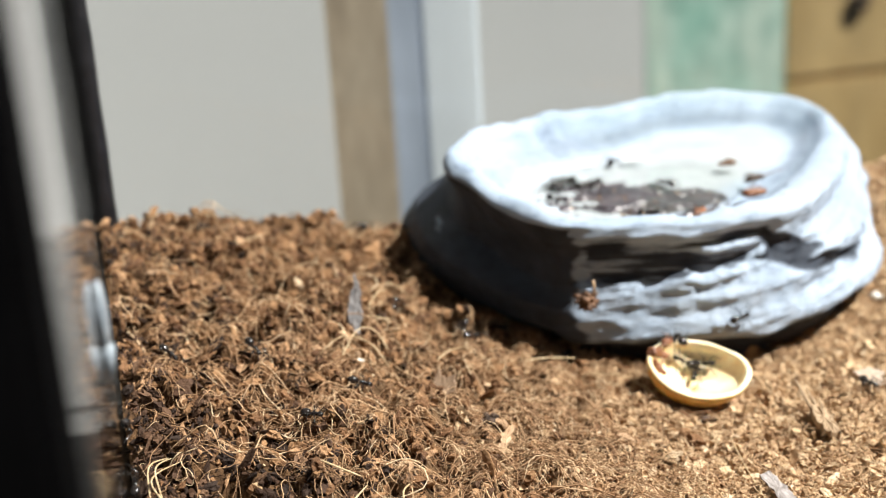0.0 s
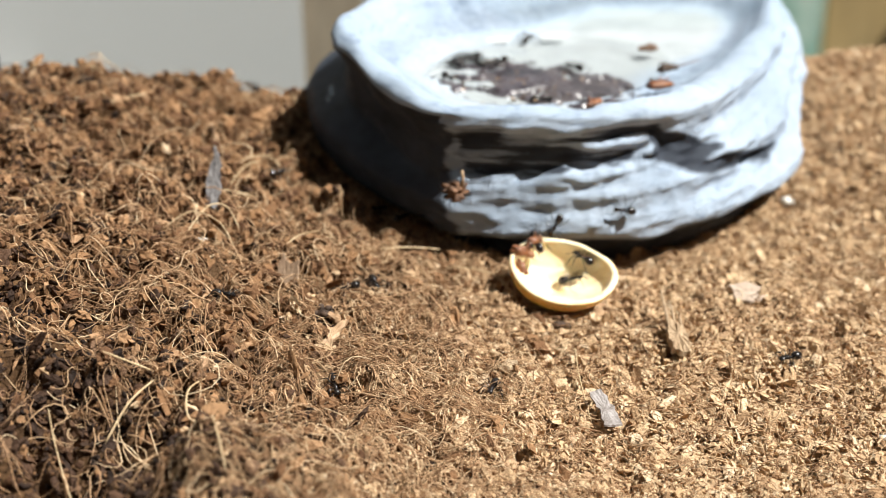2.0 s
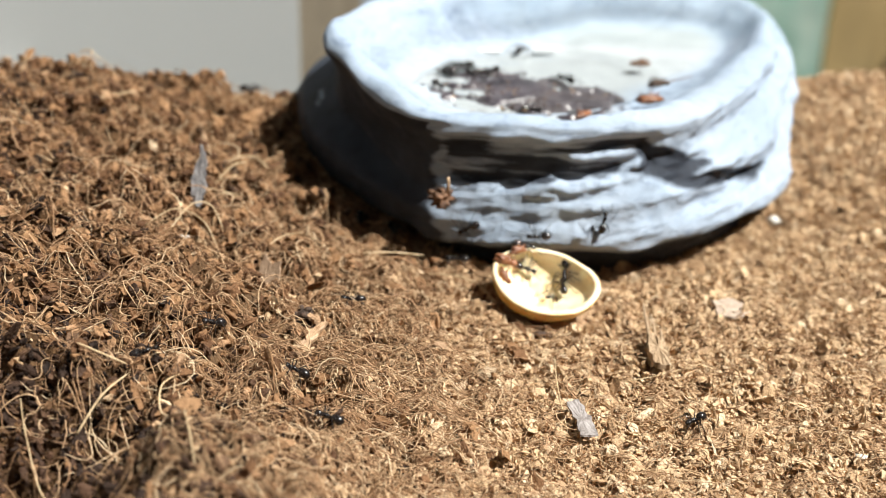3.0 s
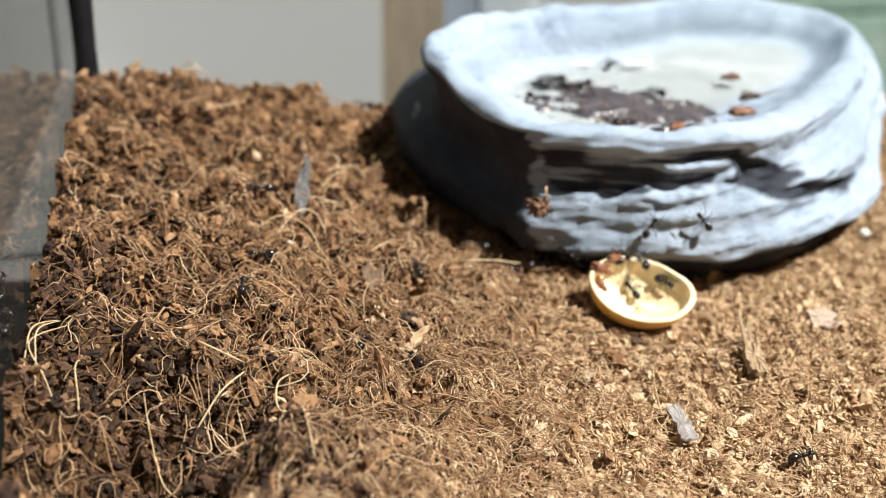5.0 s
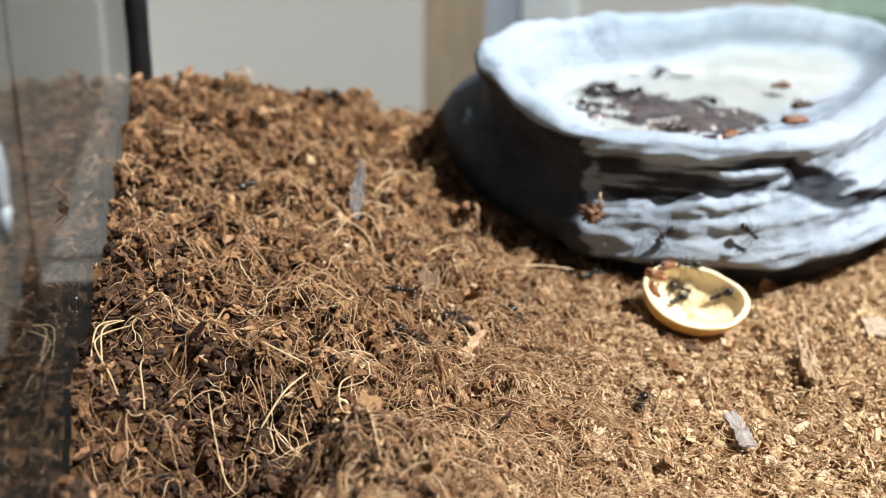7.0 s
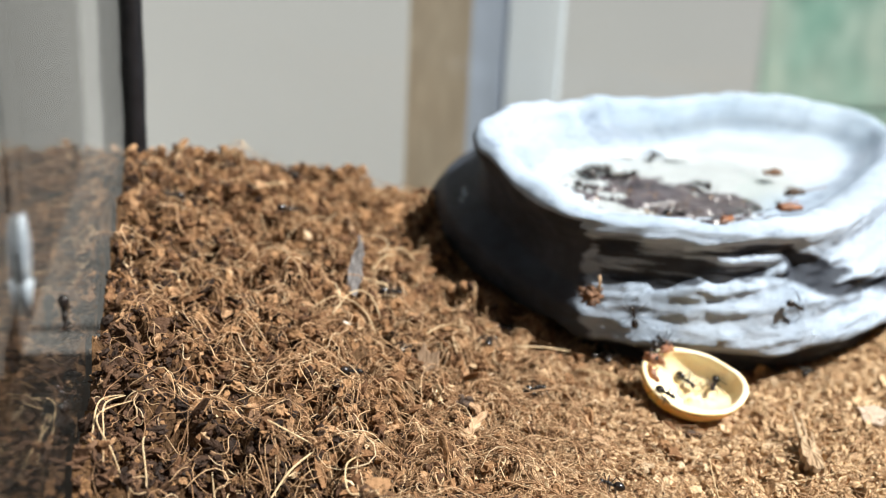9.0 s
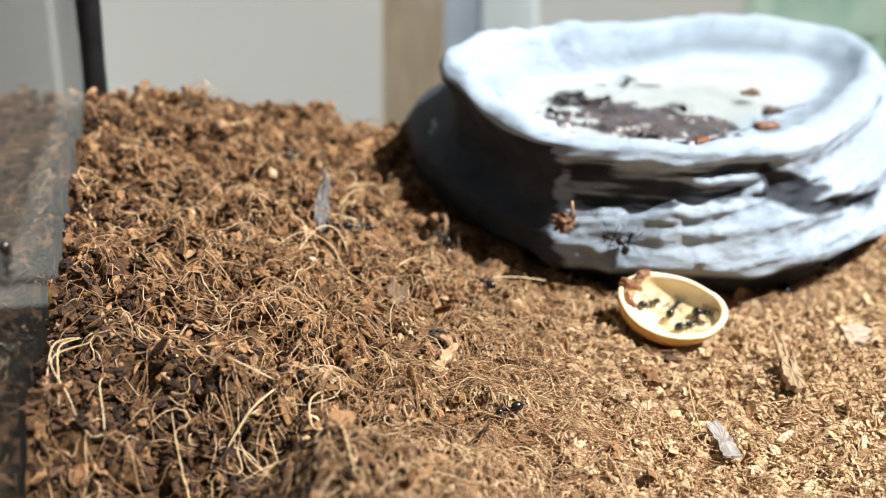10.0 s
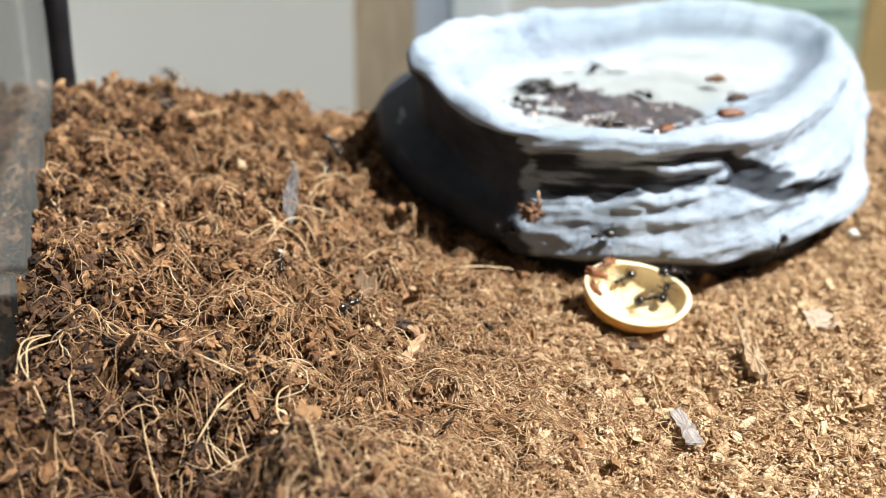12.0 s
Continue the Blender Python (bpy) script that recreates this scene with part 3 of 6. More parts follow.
# ---- tank walls and the room behind ----
def build_tank():
    turn = Matrix.Translation(CORNER) @ Matrix(((V.x, U.x, 0, 0), (V.y, U.y, 0, 0), (0, 0, 1, 0), (0, 0, 0, 1)))

    def pane(name, lo, hi, label, inside):
        ob = part(name, box(bmesh.new(), lo, hi, turn), CLEAR, None, "", False)
        ob.data.materials.append(GLASS)
        way = turn.to_3x3() @ Vector(inside)
        for p in ob.data.polygons:
            p.material_index = int(0.9 < p.normal.dot(way) < 2)
        ob.visible_shadow = False
        return tagged(ob, label, "glass", kind="structure")
    pane("wall_west", (-0.004, -0.004, BOTTOM), (0, LONG + 0.004, TALL), "clear glass side wall of the tank", (1, 0, 0))
    pane("wall_north", (0.0005, -0.004, BOTTOM), (WIDE, 0, TALL), "clear glass back wall of the tank", (0, 1, 0))
    pane("wall_south", (0.0005, LONG, BOTTOM), (WIDE, LONG + 0.004, TALL), "clear glass front wall of the tank", (0, 0, 9))
    pane("wall_east", (WIDE + 0.0005, -0.004, BOTTOM), (WIDE + 0.0045, LONG + 0.004, TALL), "clear glass side wall of the tank", (-1, 0, 0))
    bm = bmesh.new()
    v, f = tube([(0.0022, 0.0022, z) for z in np.linspace(BOTTOM, TALL, 40)], [0.0026 + 0.0001 * math.sin(i * 1.7) for i in range(40)], 10)
    ob = lump("seam", [turn @ Vector(p) for p in v], f, SILICONE)
    tagged(ob, "black silicone seam in the back corner of the tank", "seam", kind="structure")
    ob = part("post", box(bmesh.new(), (-0.020, LONG - 0.004, BOTTOM), (-0.0012, LONG + 0.012, TALL), turn, 0.001), FRAME, None, "", False)
    tagged(ob, "black upright frame post at the tank's corner", "frame", kind="structure")
    ob = part("tank_base", box(bmesh.new(), (-0.006, -0.006, BOTTOM - 0.006), (WIDE + 0.006, LONG + 0.006, BOTTOM - 0.001), turn, 0.001), FRAME, None, "", False)
    tagged(ob, "black base tray under the glass tank", "tray", kind="structure")


def plain_paint(name, colour):
    """Evenly painted board, with only a faint cloudiness."""
    m, nt, b = shader(name, 0.8)
    c = ramp(nt, texture(nt, 9, 3), [(0.2, tuple(v * 0.96 for v in colour)), (0.8, colour)])
    nt.links.new(c, b.inputs["Base Color"])
    bumped(nt, b, texture(nt, 900, 3), 0.05, 0.0001)
    return m


def build_room():
    turn = Matrix.Translation(CORNER) @ Matrix(((V.x, U.x, 0, 0), (V.y, U.y, 0, 0), (0, 0, 1, 0), (0, 0, 0, 1)))
    table = mottled("table_wood", [(0.3, (0.10, 0.10, 0.10)), (0.7, (0.15, 0.15, 0.15))], 12, 0.5, 6, 0.2, 0.0003, (1, 8, 1))
    white = plain_paint("white_wall", (0.67, 0.67, 0.675))
    dim = mottled("room_paint", [(0.3, (0.07, 0.065, 0.06)), (0.7, (0.10, 0.095, 0.09))], 3, 0.9, 8, 0.1, 0.0005)
    brown = mottled("brown_board", [(0.3, (0.38, 0.30, 0.22)), (0.7, (0.50, 0.41, 0.31))], 14, 0.6, 6, 0.2, 0.0003, (6, 6, 1))
    pale = mottled("pale_blue_plastic", [(0.3, (0.74, 0.80, 0.88)), (0.7, (0.82, 0.86, 0.90))], 5, 0.4, 8, 0.1, 0.0002, (1, 1, 0.1))
    sideg = plain_paint("grey_board", (0.058, 0.055, 0.053))
    greyblue = mottled("grey_blue_plastic", [(0.3, (0.38, 0.44, 0.56)), (0.7, (0.48, 0.54, 0.66))], 9, 0.4, 8, 0.1, 0.0002, (1, 1, 0.2))
    mint = mottled("mint_paint", [(0.3, (0.34, 0.66, 0.55)), (0.5, (0.60, 0.80, 0.70)), (0.7, (0.78, 0.84, 0.72))], 16, 0.6, 4, 0.1, 0.0003, (1, 1, 0.5))
    oak = mottled("oak", [(0.3, (0.55, 0.37, 0.16)), (0.7, (0.72, 0.52, 0.26))], 10, 0.55, 5, 0.2, 0.0004, (1, 1, 0.2))
    dark = mottled("dark_knob", [(0.3, (0.05, 0.03, 0.02)), (0.7, (0.12, 0.08, 0.05))], 60, 0.5)

    def slab(name, lo, hi, mat, label, category, m=turn, bevel=0.0, kind="structure"):
        return tagged(part(name, box(bmesh.new(), lo, hi, m, bevel), mat, None, "", False), label, category, kind=kind)
    bm = box(bmesh.new(), (-0.45, -0.03, -0.055), (0.75, 0.5, BOTTOM - 0.0065), turn, 0.003)
    box(bm, (-0.45, -0.184, -0.055), (-0.006, -0.0305, BOTTOM - 0.0065), turn)
    tagged(part("table_top", bm, table, None, "", False), "dark grey table top under the tank", "table", kind="structure")
    slab("wall_1", (-0.42, -0.215, -0.45), (0.0890, -0.185, 0.30), white, "plain white panel standing behind the tank", "panel")
    slab("trim", (0.0891, -0.205, -0.45), (0.1122, -0.1855, 0.30), brown, "brown wooden trim beside the white wall", "trim")
    slab("board_1", (0.1123, -0.205, -0.45), (0.1245, -0.1862, 0.30), greyblue, "grey-blue plastic edge strip behind the tank", "strip")
    slab("board_2", (0.1246, -0.205, -0.45), (0.1485, -0.1870, 0.30), pale, "pale blue plastic board behind the tank", "board", bevel=0.002)
    # board added behind the side glass to set the grey that shows through
    bm = box(bmesh.new(), (-0.034, -0.0295, -0.0284), (-0.028, 0.30, 0.26), turn)
    box(bm, (-0.034, -0.1835, -0.0284), (-0.028, -0.0305, 0.26), turn)
    tagged(part("side_board", bm, sideg, None, "", False), "grey board added beside the tank to set the side glass's tone", "board", kind="structure")
    slab("wall_2", (0.05, -0.90, -0.75), (0.512, -0.85, 1.9), white, "off-white wall at the back of the room", "wall")
    # cupboards by the far wall
    cup = thing("mint_cupboard", "mint green painted cupboard against the far wall", "cupboard", turn @ Matrix.Translation((0.569, -0.8848, -0.75)))
    part("body", box(bmesh.new(), (-0.0565, -0.04, 0), (0.091, 0.03, 1.7)), mint, cup, "", False)
    for k in range(4):
        part("drawer", box(bmesh.new(), (-0.0562, 0.0302, 0.40 + k * 0.16), (0.0907, 0.034, 0.556 + k * 0.16), None, 0.002), mint, cup, "", False)
    oc = thing("oak_cupboard", "honey brown wooden cupboard with dark round knobs", "cupboard", turn @ Matrix.Translation((0.661, -0.88, -0.75)))
    part("body", box(bmesh.new(), (0.001, -0.04, 0), (0.30, 0.020, 1.7)), oak, oc, "", False)
    for k in range(4):
        d = part("drawer", box(bmesh.new(), (0.0013, 0.0205, 0.24 + k * 0.17), (0.297, 0.026, 0.406 + k * 0.17), None, 0.002), oak, oc, "", False)
        bm = bmesh.new()
        bmesh.ops.create_uvsphere(bm, u_segments=16, v_segments=10, radius=0.012)
        bmesh.ops.transform(bm, matrix=Matrix.Translation((0.080, 0.028, 0.31 + k * 0.17)) @ Matrix.Diagonal((1, 0.35, 1, 1)), verts=bm.verts)
        part("knob", bm, dark, d, "dark round knob")
    # unseen room added to hold back sky light, window sized to pass the sun
    slab("floor", (-1.3, -1.5, -0.80), (1.2, 1.5, -0.755), table, "grey floor of the room", "floor", Matrix())
    slab("ceiling", (-1.3, -1.5, 2.35), (1.2, 1.5, 2.40), dim, "unseen grey ceiling added to hold back sky light", "ceiling", Matrix())
    slab("wall_3", (-1.3, 1.46, -0.754), (1.2, 1.5, 2.349), dim, "unseen grey room wall added to hold back sky light", "wall", Matrix())
    slab("wall_4", (-1.3, -1.5, -0.754), (1.2, -1.46, 2.349), dim, "unseen grey room wall added to hold back sky light", "wall", Matrix())
    slab("wall_5", (-1.34, -1.459, -0.754), (-1.3, 1.459, 2.349), dim, "unseen grey room wall added to hold back sky light", "wall", Matrix())
    slab("wall_6", (1.0, -1.459, -0.754), (1.04, -0.42, 2.349), dim, "unseen grey wall added beside the window opening", "wall", Matrix())
    slab("wall_7", (1.0, 1.42, -0.754), (1.04, 1.459, 2.349), dim, "unseen grey wall added beside the window opening", "wall", Matrix())
    slab("wall_8", (1.0, -0.419, -0.754), (1.04, 1.419, 0.55), dim, "unseen grey wall added under the window opening", "wall", Matrix())


build_tank()
build_room()
DISH = build_dish()
SHELL = build_shell()
build_ground()


def shade_share(x, y):
    """Share of the husk coloured dark for shade: most by the side wall towards the front."""
    v = 1 / (1 + np.exp((y + 0.55 * x - 0.202 + 0.006 * wave(x, y, 180, 21)) / 0.006))
    side = (x - CORNER.x) * V.x + (y - CORNER.y) * V.y
    # the front hollow's shadow, put into the husk's colour
    v = np.maximum(v, 1.15 * np.exp(-((x + 0.020) ** 2 + (y - 0.176) ** 2) / 0.015 ** 2))
    v = np.maximum(v, 0.50 / (1 + np.exp((side - 0.014 + 0.006 * wave(x, y, 220, 27)) / 0.004)))
    return 0.05 * looseness(x, y) + 0.80 * v * looseness(x, y)


TANGLE = lambda x, y, r: r.uniform(0, 1, len(x)) < looseness(x, y) * (1 - 0.75 * shade_share(x, y)) * (0.45 + 0.55 / (1 + np.exp((y - 0.252) / 0.008)))
LIT = lambda x, y, r: (r.uniform(0, 1, len(x)) < looseness(x, y)) & (r.uniform(0, 1, len(x)) > shade_share(x, y))
IN_SHADE = lambda x, y, r: (r.uniform(0, 1, len(x)) < looseness(x, y)) & (r.uniform(0, 1, len(x)) < shade_share(x, y))
PACKED = lambda x, y, r: r.uniform(0, 1, len(x)) > looseness(x, y)
FIRM = lambda x, y, r: r.uniform(0, 1, len(x)) > 2.5 * looseness(x, y)
LUMP, SPLINT, GRAIN = (1.35, 0.95, 0.7), (1.75, 0.8, 0.5), (1.35, 0.9, 0.65)
build_chunks("husk_lumps", 20000, 10, 0.0005, 0.0015, "rough golden brown lumps of coconut husk", LUMP, LIT, CHUNKS, 1.0, 2, (0.52, 1.35), 1.6)
build_chunks("damp_lumps", 18000, 18, 0.0005, 0.0015, "dark brown lumps of husk by the glass, coloured as in shade", LUMP, IN_SHADE, SHADED, 1.0, 2, (0.52, 1.35), 1.6)
build_chunks("husk_chips", 60000, 11, 0.0003, 0.0012, "loose golden brown coconut husk chips covering the bed", SPLINT, LIT, CHUNKS, 1.2, 1, (0.5, 1.35))
build_chunks("damp_chips", 55000, 19, 0.0003, 0.0012, "dark brown husk chips by the glass, coloured as in shade", SPLINT, IN_SHADE, SHADED, 1.2, 1, (0.5, 1.35))
build_chunks("husk_flakes", 4000, 28, 0.0007, 0.0014, "thin flat flakes of tan coconut husk", (1.4, 0.95, 0.2), LIT, CHUNKS, 1.4, 2, (0.55, 1.35), 1.7)
build_chunks("husk_crumbs", 90000, 13, 0.0003, 0.0010, "fine tan coconut husk crumbs packed flat", (1.6, 0.85, 0.5), PACKED, CRUMBS, 0.6, 0)
build_chunks("husk_grains", 30000, 16, 0.0004, 0.0012, "rough tan husk grains among the crumbs", (1.5, 0.9, 0.5), PACKED, CRUMBS, 0.5, 2, (0.55, 1.32), 1.8)
build_chunks("husk_plates", 8000, 29, 0.0005, 0.0014, "flat tan husk plates lying on the packed crumbs", (1.5, 0.9, 0.28), FIRM, CRUMBS, 0.8, 2, (0.55, 1.35), 1.7)
build_chunks("husk_dust", 50000, 17, 0.0002, 0.0006, "small brown husk crumbs among the chips", GRAIN, LIT, CHUNKS, 2.2, 0)
build_chunks("damp_dust", 40000, 23, 0.0002, 0.0006, "dark husk crumbs by the glass, coloured as in shade", GRAIN, IN_SHADE, SHADED, 2.2, 0)
MIDDLE = lambda x, y, r: (r.uniform(0, 1, len(x)) < 4 * looseness(x, y) * (1 - looseness(x, y)))
build_fibres("coir_fibres", 19000, 12, (0.003, 0.013), 0.000075, "thin tan coconut fibres tangled over the chips", TANGLE, 0.9, 0.0014)
build_fibres("coir_mat", 24000, 24, (0.003, 0.012), 0.000075, "matted tan coconut fibres where loose and packed husk meet", MIDDLE, 0.7, 0.0011)
build_fibres("coir_bits", 16000, 14, (0.002, 0.010), 0.00007, "short pale coconut fibres on the packed crumbs", PACKED, 0.5, 0.0010)
build_fibres("coir_strands", 600, 15, (0.009, 0.022), 0.00010, "long pale coconut strands", TANGLE, 1.0, 0.0020)


# ---- small things on the substrate ----
def mat_plain(name, dark, light, scale=400, rough=0.7, bump=0.4, stretch=(1, 1, 1)):
    return mottled(name, [(0.3, dark), (0.7, light)], scale, rough, 3, bump, 0.0002, stretch)


CHIP_GREY = mat_plain("weathered_chip", (0.12, 0.115, 0.12), (0.30, 0.28, 0.28), 300, 0.7, 0.6, (4, 4, 1))
CHIP_WOOD = mat_plain("wood_splinter", (0.28, 0.18, 0.10), (0.54, 0.39, 0.25), 300, 0.8, 0.8, (8, 1, 1))
CHIP_PALE = mat_plain("pale_flake", (0.42, 0.315, 0.24), (0.53, 0.42, 0.335), 250, 0.6, 0.5)
CHIP_WHITE = mat_plain("silvery_flake", (0.20, 0.165, 0.15), (0.47, 0.43, 0.42), 450, 0.4, 0.7)
STRAND = mat_plain("pale_strand", (0.50, 0.34, 0.18), (0.74, 0.58, 0.36), 500, 0.6, 0.2)
SEED = mat_plain("dark_seed", (0.025, 0.014, 0.009), (0.10, 0.055, 0.032), 900, 0.75, 0.8)
CRUMB = mat_plain("brown_crumb", (0.045, 0.02, 0.011), (0.28, 0.14, 0.07), 700, 0.7, 0.9)
RUST = mat_plain("rusty_husk", (0.11, 0.035, 0.015), (0.36, 0.145, 0.06), 700, 0.35, 0.6)
CRUST = mat_plain("brown_flake", (0.22, 0.14, 0.09), (0.38, 0.26, 0.17), 300, 0.7, 0.7)
TAN = mat_plain("tan_flake", (0.34, 0.20, 0.11), (0.52, 0.36, 0.22), 500, 0.5)
MUSH = mottled("wet_mush", [(0.32, (0.022, 0.019, 0.026)), (0.50, (0.080, 0.068, 0.082)), (0.66, (0.135, 0.112, 0.118)), (0.78, (0.36, 0.30, 0.25))], 190, 0.35, 3, 0.3, 0.0002)
WHITE_BIT = mat_plain("white_bit", (0.70, 0.68, 0.64), (0.85, 0.84, 0.80), 600, 0.6)


def flake(corners, thick, seed, curl=0.0):
    """Verts and faces of a thin, rough-edged flake whose outline runs through the corners (in its own plane)."""
    r = random.Random(seed)
    n, pts = len(corners), []
    for i in range(n):
        a, b = Vector(corners[i]), Vector(corners[(i + 1) % n])
        for k in range(5):
            p = a.lerp(b, k / 5)
            d = (b - a).orthogonal().normalized() * r.uniform(-0.06, 0.06) * (b - a).length
            pts.append(p + d)
    mid = sum(pts, Vector((0, 0))) / len(pts)
    size = max((p - mid).length for p in pts)
    vs, fs, m = [], [], len(pts)
    for z in (0, 1):
        for f in (1.0, 0.6):
            for p in pts:
                q = mid + (p - mid) * (f * (0.96 if z else 1))
                h = curl * ((p - mid) * f).length_squared / size ** 2 * size
                vs.append((q.x, q.y, h + thick * (z + r.uniform(-0.25, 0.25))))
        vs.append((mid.x, mid.y, thick * z))
    o = 2 * m + 1
    for i in range(m):
        j = (i + 1) % m
        fs += [(o + i, o + j, o + m + j, o + m + i), (o + m + i, o + m + j, o + 2 * m), (j, i, m + i, m + j), (m + j, m + i, 2 * m), (i, j, o + j, o + i)]
    return vs, fs


def chip(name, label, category, at, corners, thick, mat, seed, curl=0.0):
    v, f = flake(corners, thick, seed, curl)
    ob = lump(name, v, f, mat, None, "", False)
    ob.matrix_basis = at
    return tagged(ob, label, category)


def on_ground(x, y, lift=0.0, rx=0, ry=0, rz=0):
    return pose(x, y, float(surface(x, y)) + lift, rx, ry, rz)


def strand(name, label, pts, radius, lift=0.0):
    """A single coconut strand through places on the substrate; the third number is its height over it."""
    c = [Vector((x, y, max(float(bed(x, y)), float(surface(x, y)) - 0.001) + h)) for x, y, h in pts]
    fine = []
    for i in range(len(c) - 1):
        p0, p1, p2, p3 = c[max(i - 1, 0)], c[i], c[i + 1], c[min(i + 2, len(c) - 1)]
        for k in range(7):
            t = k / 7
            fine.append(0.5 * (2 * p1 + (p2 - p0) * t + (2 * p0 - 5 * p1 + 4 * p2 - p3) * t * t + (3 * p1 - p0 - 3 * p2 + p3) * t ** 3))
    fine.append(c[-1])
    n = len(fine)
    v, f = tube(fine, [0.72 * radius * (1 - 0.6 * abs(2 * i / (n - 1) - 1) ** 4) for i in range(n)], 6)
    o = fine[0].copy()
    ob = lump(name, [p - o for p in v], f, STRAND)
    ob.matrix_basis = Matrix.Translation(o)
    return tagged(ob, label, "strand", "loose coconut strands")


def nugget(size, seed, rough=0.35, level=3):
    """A rough rounded lump as a bmesh."""
    bm = bmesh.new()
    bmesh.ops.create_icosphere(bm, subdivisions=level, radius=1)
    for v in bm.verts:
        n = noise.noise(v.co * 1.7 + Vector((seed, 0, 0))) + 0.5 * noise.noise(v.co * 4.1 + Vector((0, seed, 0)))
        v.co = Vector((v.co.x * size[0], v.co.y * size[1], v.co.z * size[2])) * (1 + rough * n)
    return bm


def build_litter():
    chip("bark_chip", "narrow grey weathered bark chip standing in the substrate", "chip", pose(-0.0206, 0.2598, 0.0176, 62, 6, 6),
         [(-0.0011, -0.001), (0.0012, -0.0015), (0.0013, 0.004), (0.0006, 0.0088), (-0.0004, 0.0105), (-0.0012, 0.005)], 0.0005, CHIP_GREY, 1, 0.05)
    wood = thing("wood_chip", "brown splintered wood chip lying on the crumbs", "chip", on_ground(0.0655, 0.2447, 0.0022, 6, 8, 6))
    v, f = flake([(-0.0016, -0.0060), (0.0016, -0.0066), (0.0017, -0.002), (0.0012, 0.0018), (-0.0004, 0.0026), (-0.0017, 0.0022), (-0.0017, -0.002)], 0.0012, 2)
    lump("body", v, f, CHIP_WOOD, wood, "", False)
    for x0, x1, ln, r0 in ((-0.0013, -0.0017, 0.0120, 0.00042), (-0.0002, -0.0004, 0.0088, 0.00036), (0.0008, 0.0009, 0.0046, 0.0004)):
        v, f = tube([Vector((x0, 0.0005, 0.0006)), Vector(((x0 + x1) / 2, ln * 0.55, 0.0009)), Vector((x1, ln, 0.0010))], [r0, r0 * 0.8, r0 * 0.35], 6)
        lump("prong", v, f, CHIP_WOOD, wood)
    chip("flake", "silvery white torn flake lying on the crumbs", "flake", on_ground(0.0540, 0.2205, 0.0020, 12, -4, 14),
         [(-0.0020, 0.0040), (0.0002, 0.0044), (0.0012, 0.0004), (0.0016, -0.0042), (-0.0012, -0.0038), (-0.0012, 0.0002)], 0.0003, CHIP_WHITE, 3, 0.12)
    chip("flake", "flat pinkish beige flake lying on the crumbs", "flake", on_ground(0.0792, 0.2637, 0.0017, 4, 2, 10),
         [(-0.0030, -0.0028), (0.0004, -0.0036), (0.0030, -0.0026), (0.0034, 0.0014), (0.0006, 0.0036), (-0.0030, 0.0024)], 0.0003, CHIP_PALE, 4)
    chip("flake", "flat beige flake resting on the husk chips", "flake", on_ground(-0.0030, 0.2405, 0.0042, 34, -8, -8),
         [(-0.0032, -0.0052), (-0.0006, -0.0060), (0.0014, -0.0036), (0.0026, 0.0006), (0.0030, 0.0050), (0.0008, 0.0046), (-0.0006, 0.0066), (-0.0020, 0.0014)], 0.0003, CRUST, 5, 0.35)
    chip("stick", "flat tan splinter of husk", "splinter", on_ground(0.0082, 0.2250, 0.0016, 8, 10, -8),
         [(-0.0012, -0.0062), (0.0006, -0.0062), (0.0013, 0.002), (0.0014, 0.0066), (0.0002, 0.0060), (-0.0006, 0.002)], 0.0006, TAN, 6)
    seed = thing("seed_head", "small dark knobbly seed head on the husk chips", "seed", on_ground(0.0062, 0.2330, 0.0030))
    part("core", nugget((0.0019, 0.0019, 0.0018), 3, 0.2, 2), SEED, seed)
    for k in range(16):
        w, q = k * 2.4, 1 - 2 * (k + 0.5) / 16
        rr = math.sqrt(1 - q * q)
        bm = nugget((0.0007, 0.0007, 0.0006), k, 0.3, 1)
        bmesh.ops.transform(bm, matrix=Matrix.Translation((rr * math.cos(w) * 0.0018, rr * math.sin(w) * 0.0018, q * 0.0018)), verts=bm.verts)
        part("scale", bm, SEED, seed)
    ob = part("pebble", nugget((0.0016, 0.0012, 0.0010), 8, 0.3, 2), WHITE_BIT)
    ob.matrix_basis = on_ground(0.0912, 0.3112, 0.0008)
    tagged(ob, "small white crumb beside the dish", "crumb")
    ob = part("pebble", nugget((0.0008, 0.0003, 0.0003), 9, 0.9, 3), WHITE_BIT)
    ob.matrix_basis = on_ground(-0.0174, 0.2430, 0.0022, 0, 10, 25)
    tagged(ob, "small white sliver on the husk chips", "crumb")
    ob = part("pebble", nugget((0.0009, 0.0007, 0.0005), 10, 0.4, 2), WHITE_BIT)
    ob.matrix_basis = on_ground(0.0969, 0.2205, 0.0009)
    tagged(ob, "tiny white crumb on the packed crumbs", "crumb")
    pale = "long pale curved coconut strand"
    strand("strand", pale, [(-0.0404, 0.1985, 0.002), (-0.0418, 0.1935, 0.003), (-0.0404, 0.1880, 0.002), (-0.0385, 0.1830, 0.0008)], 0.00016)
    strand("strand", pale, [(-0.0400, 0.1985, 0.002), (-0.0406, 0.1925, 0.0032), (-0.0384, 0.1870, 0.0022), (-0.0366, 0.1825, 0.0008)], 0.00016)
    strand("strand", pale, [(-0.0385, 0.1975, 0.002), (-0.0404, 0.1894, 0.003), (-0.0362, 0.1849, 0.002), (-0.0336, 0.1822, 0.0008)], 0.00015)
    strand("strand", pale, [(-0.0346, 0.1925, 0.001), (-0.0330, 0.188, 0.003), (-0.0306, 0.1832, 0.002), (-0.0291, 0.1780, 0.0005)], 0.00015)
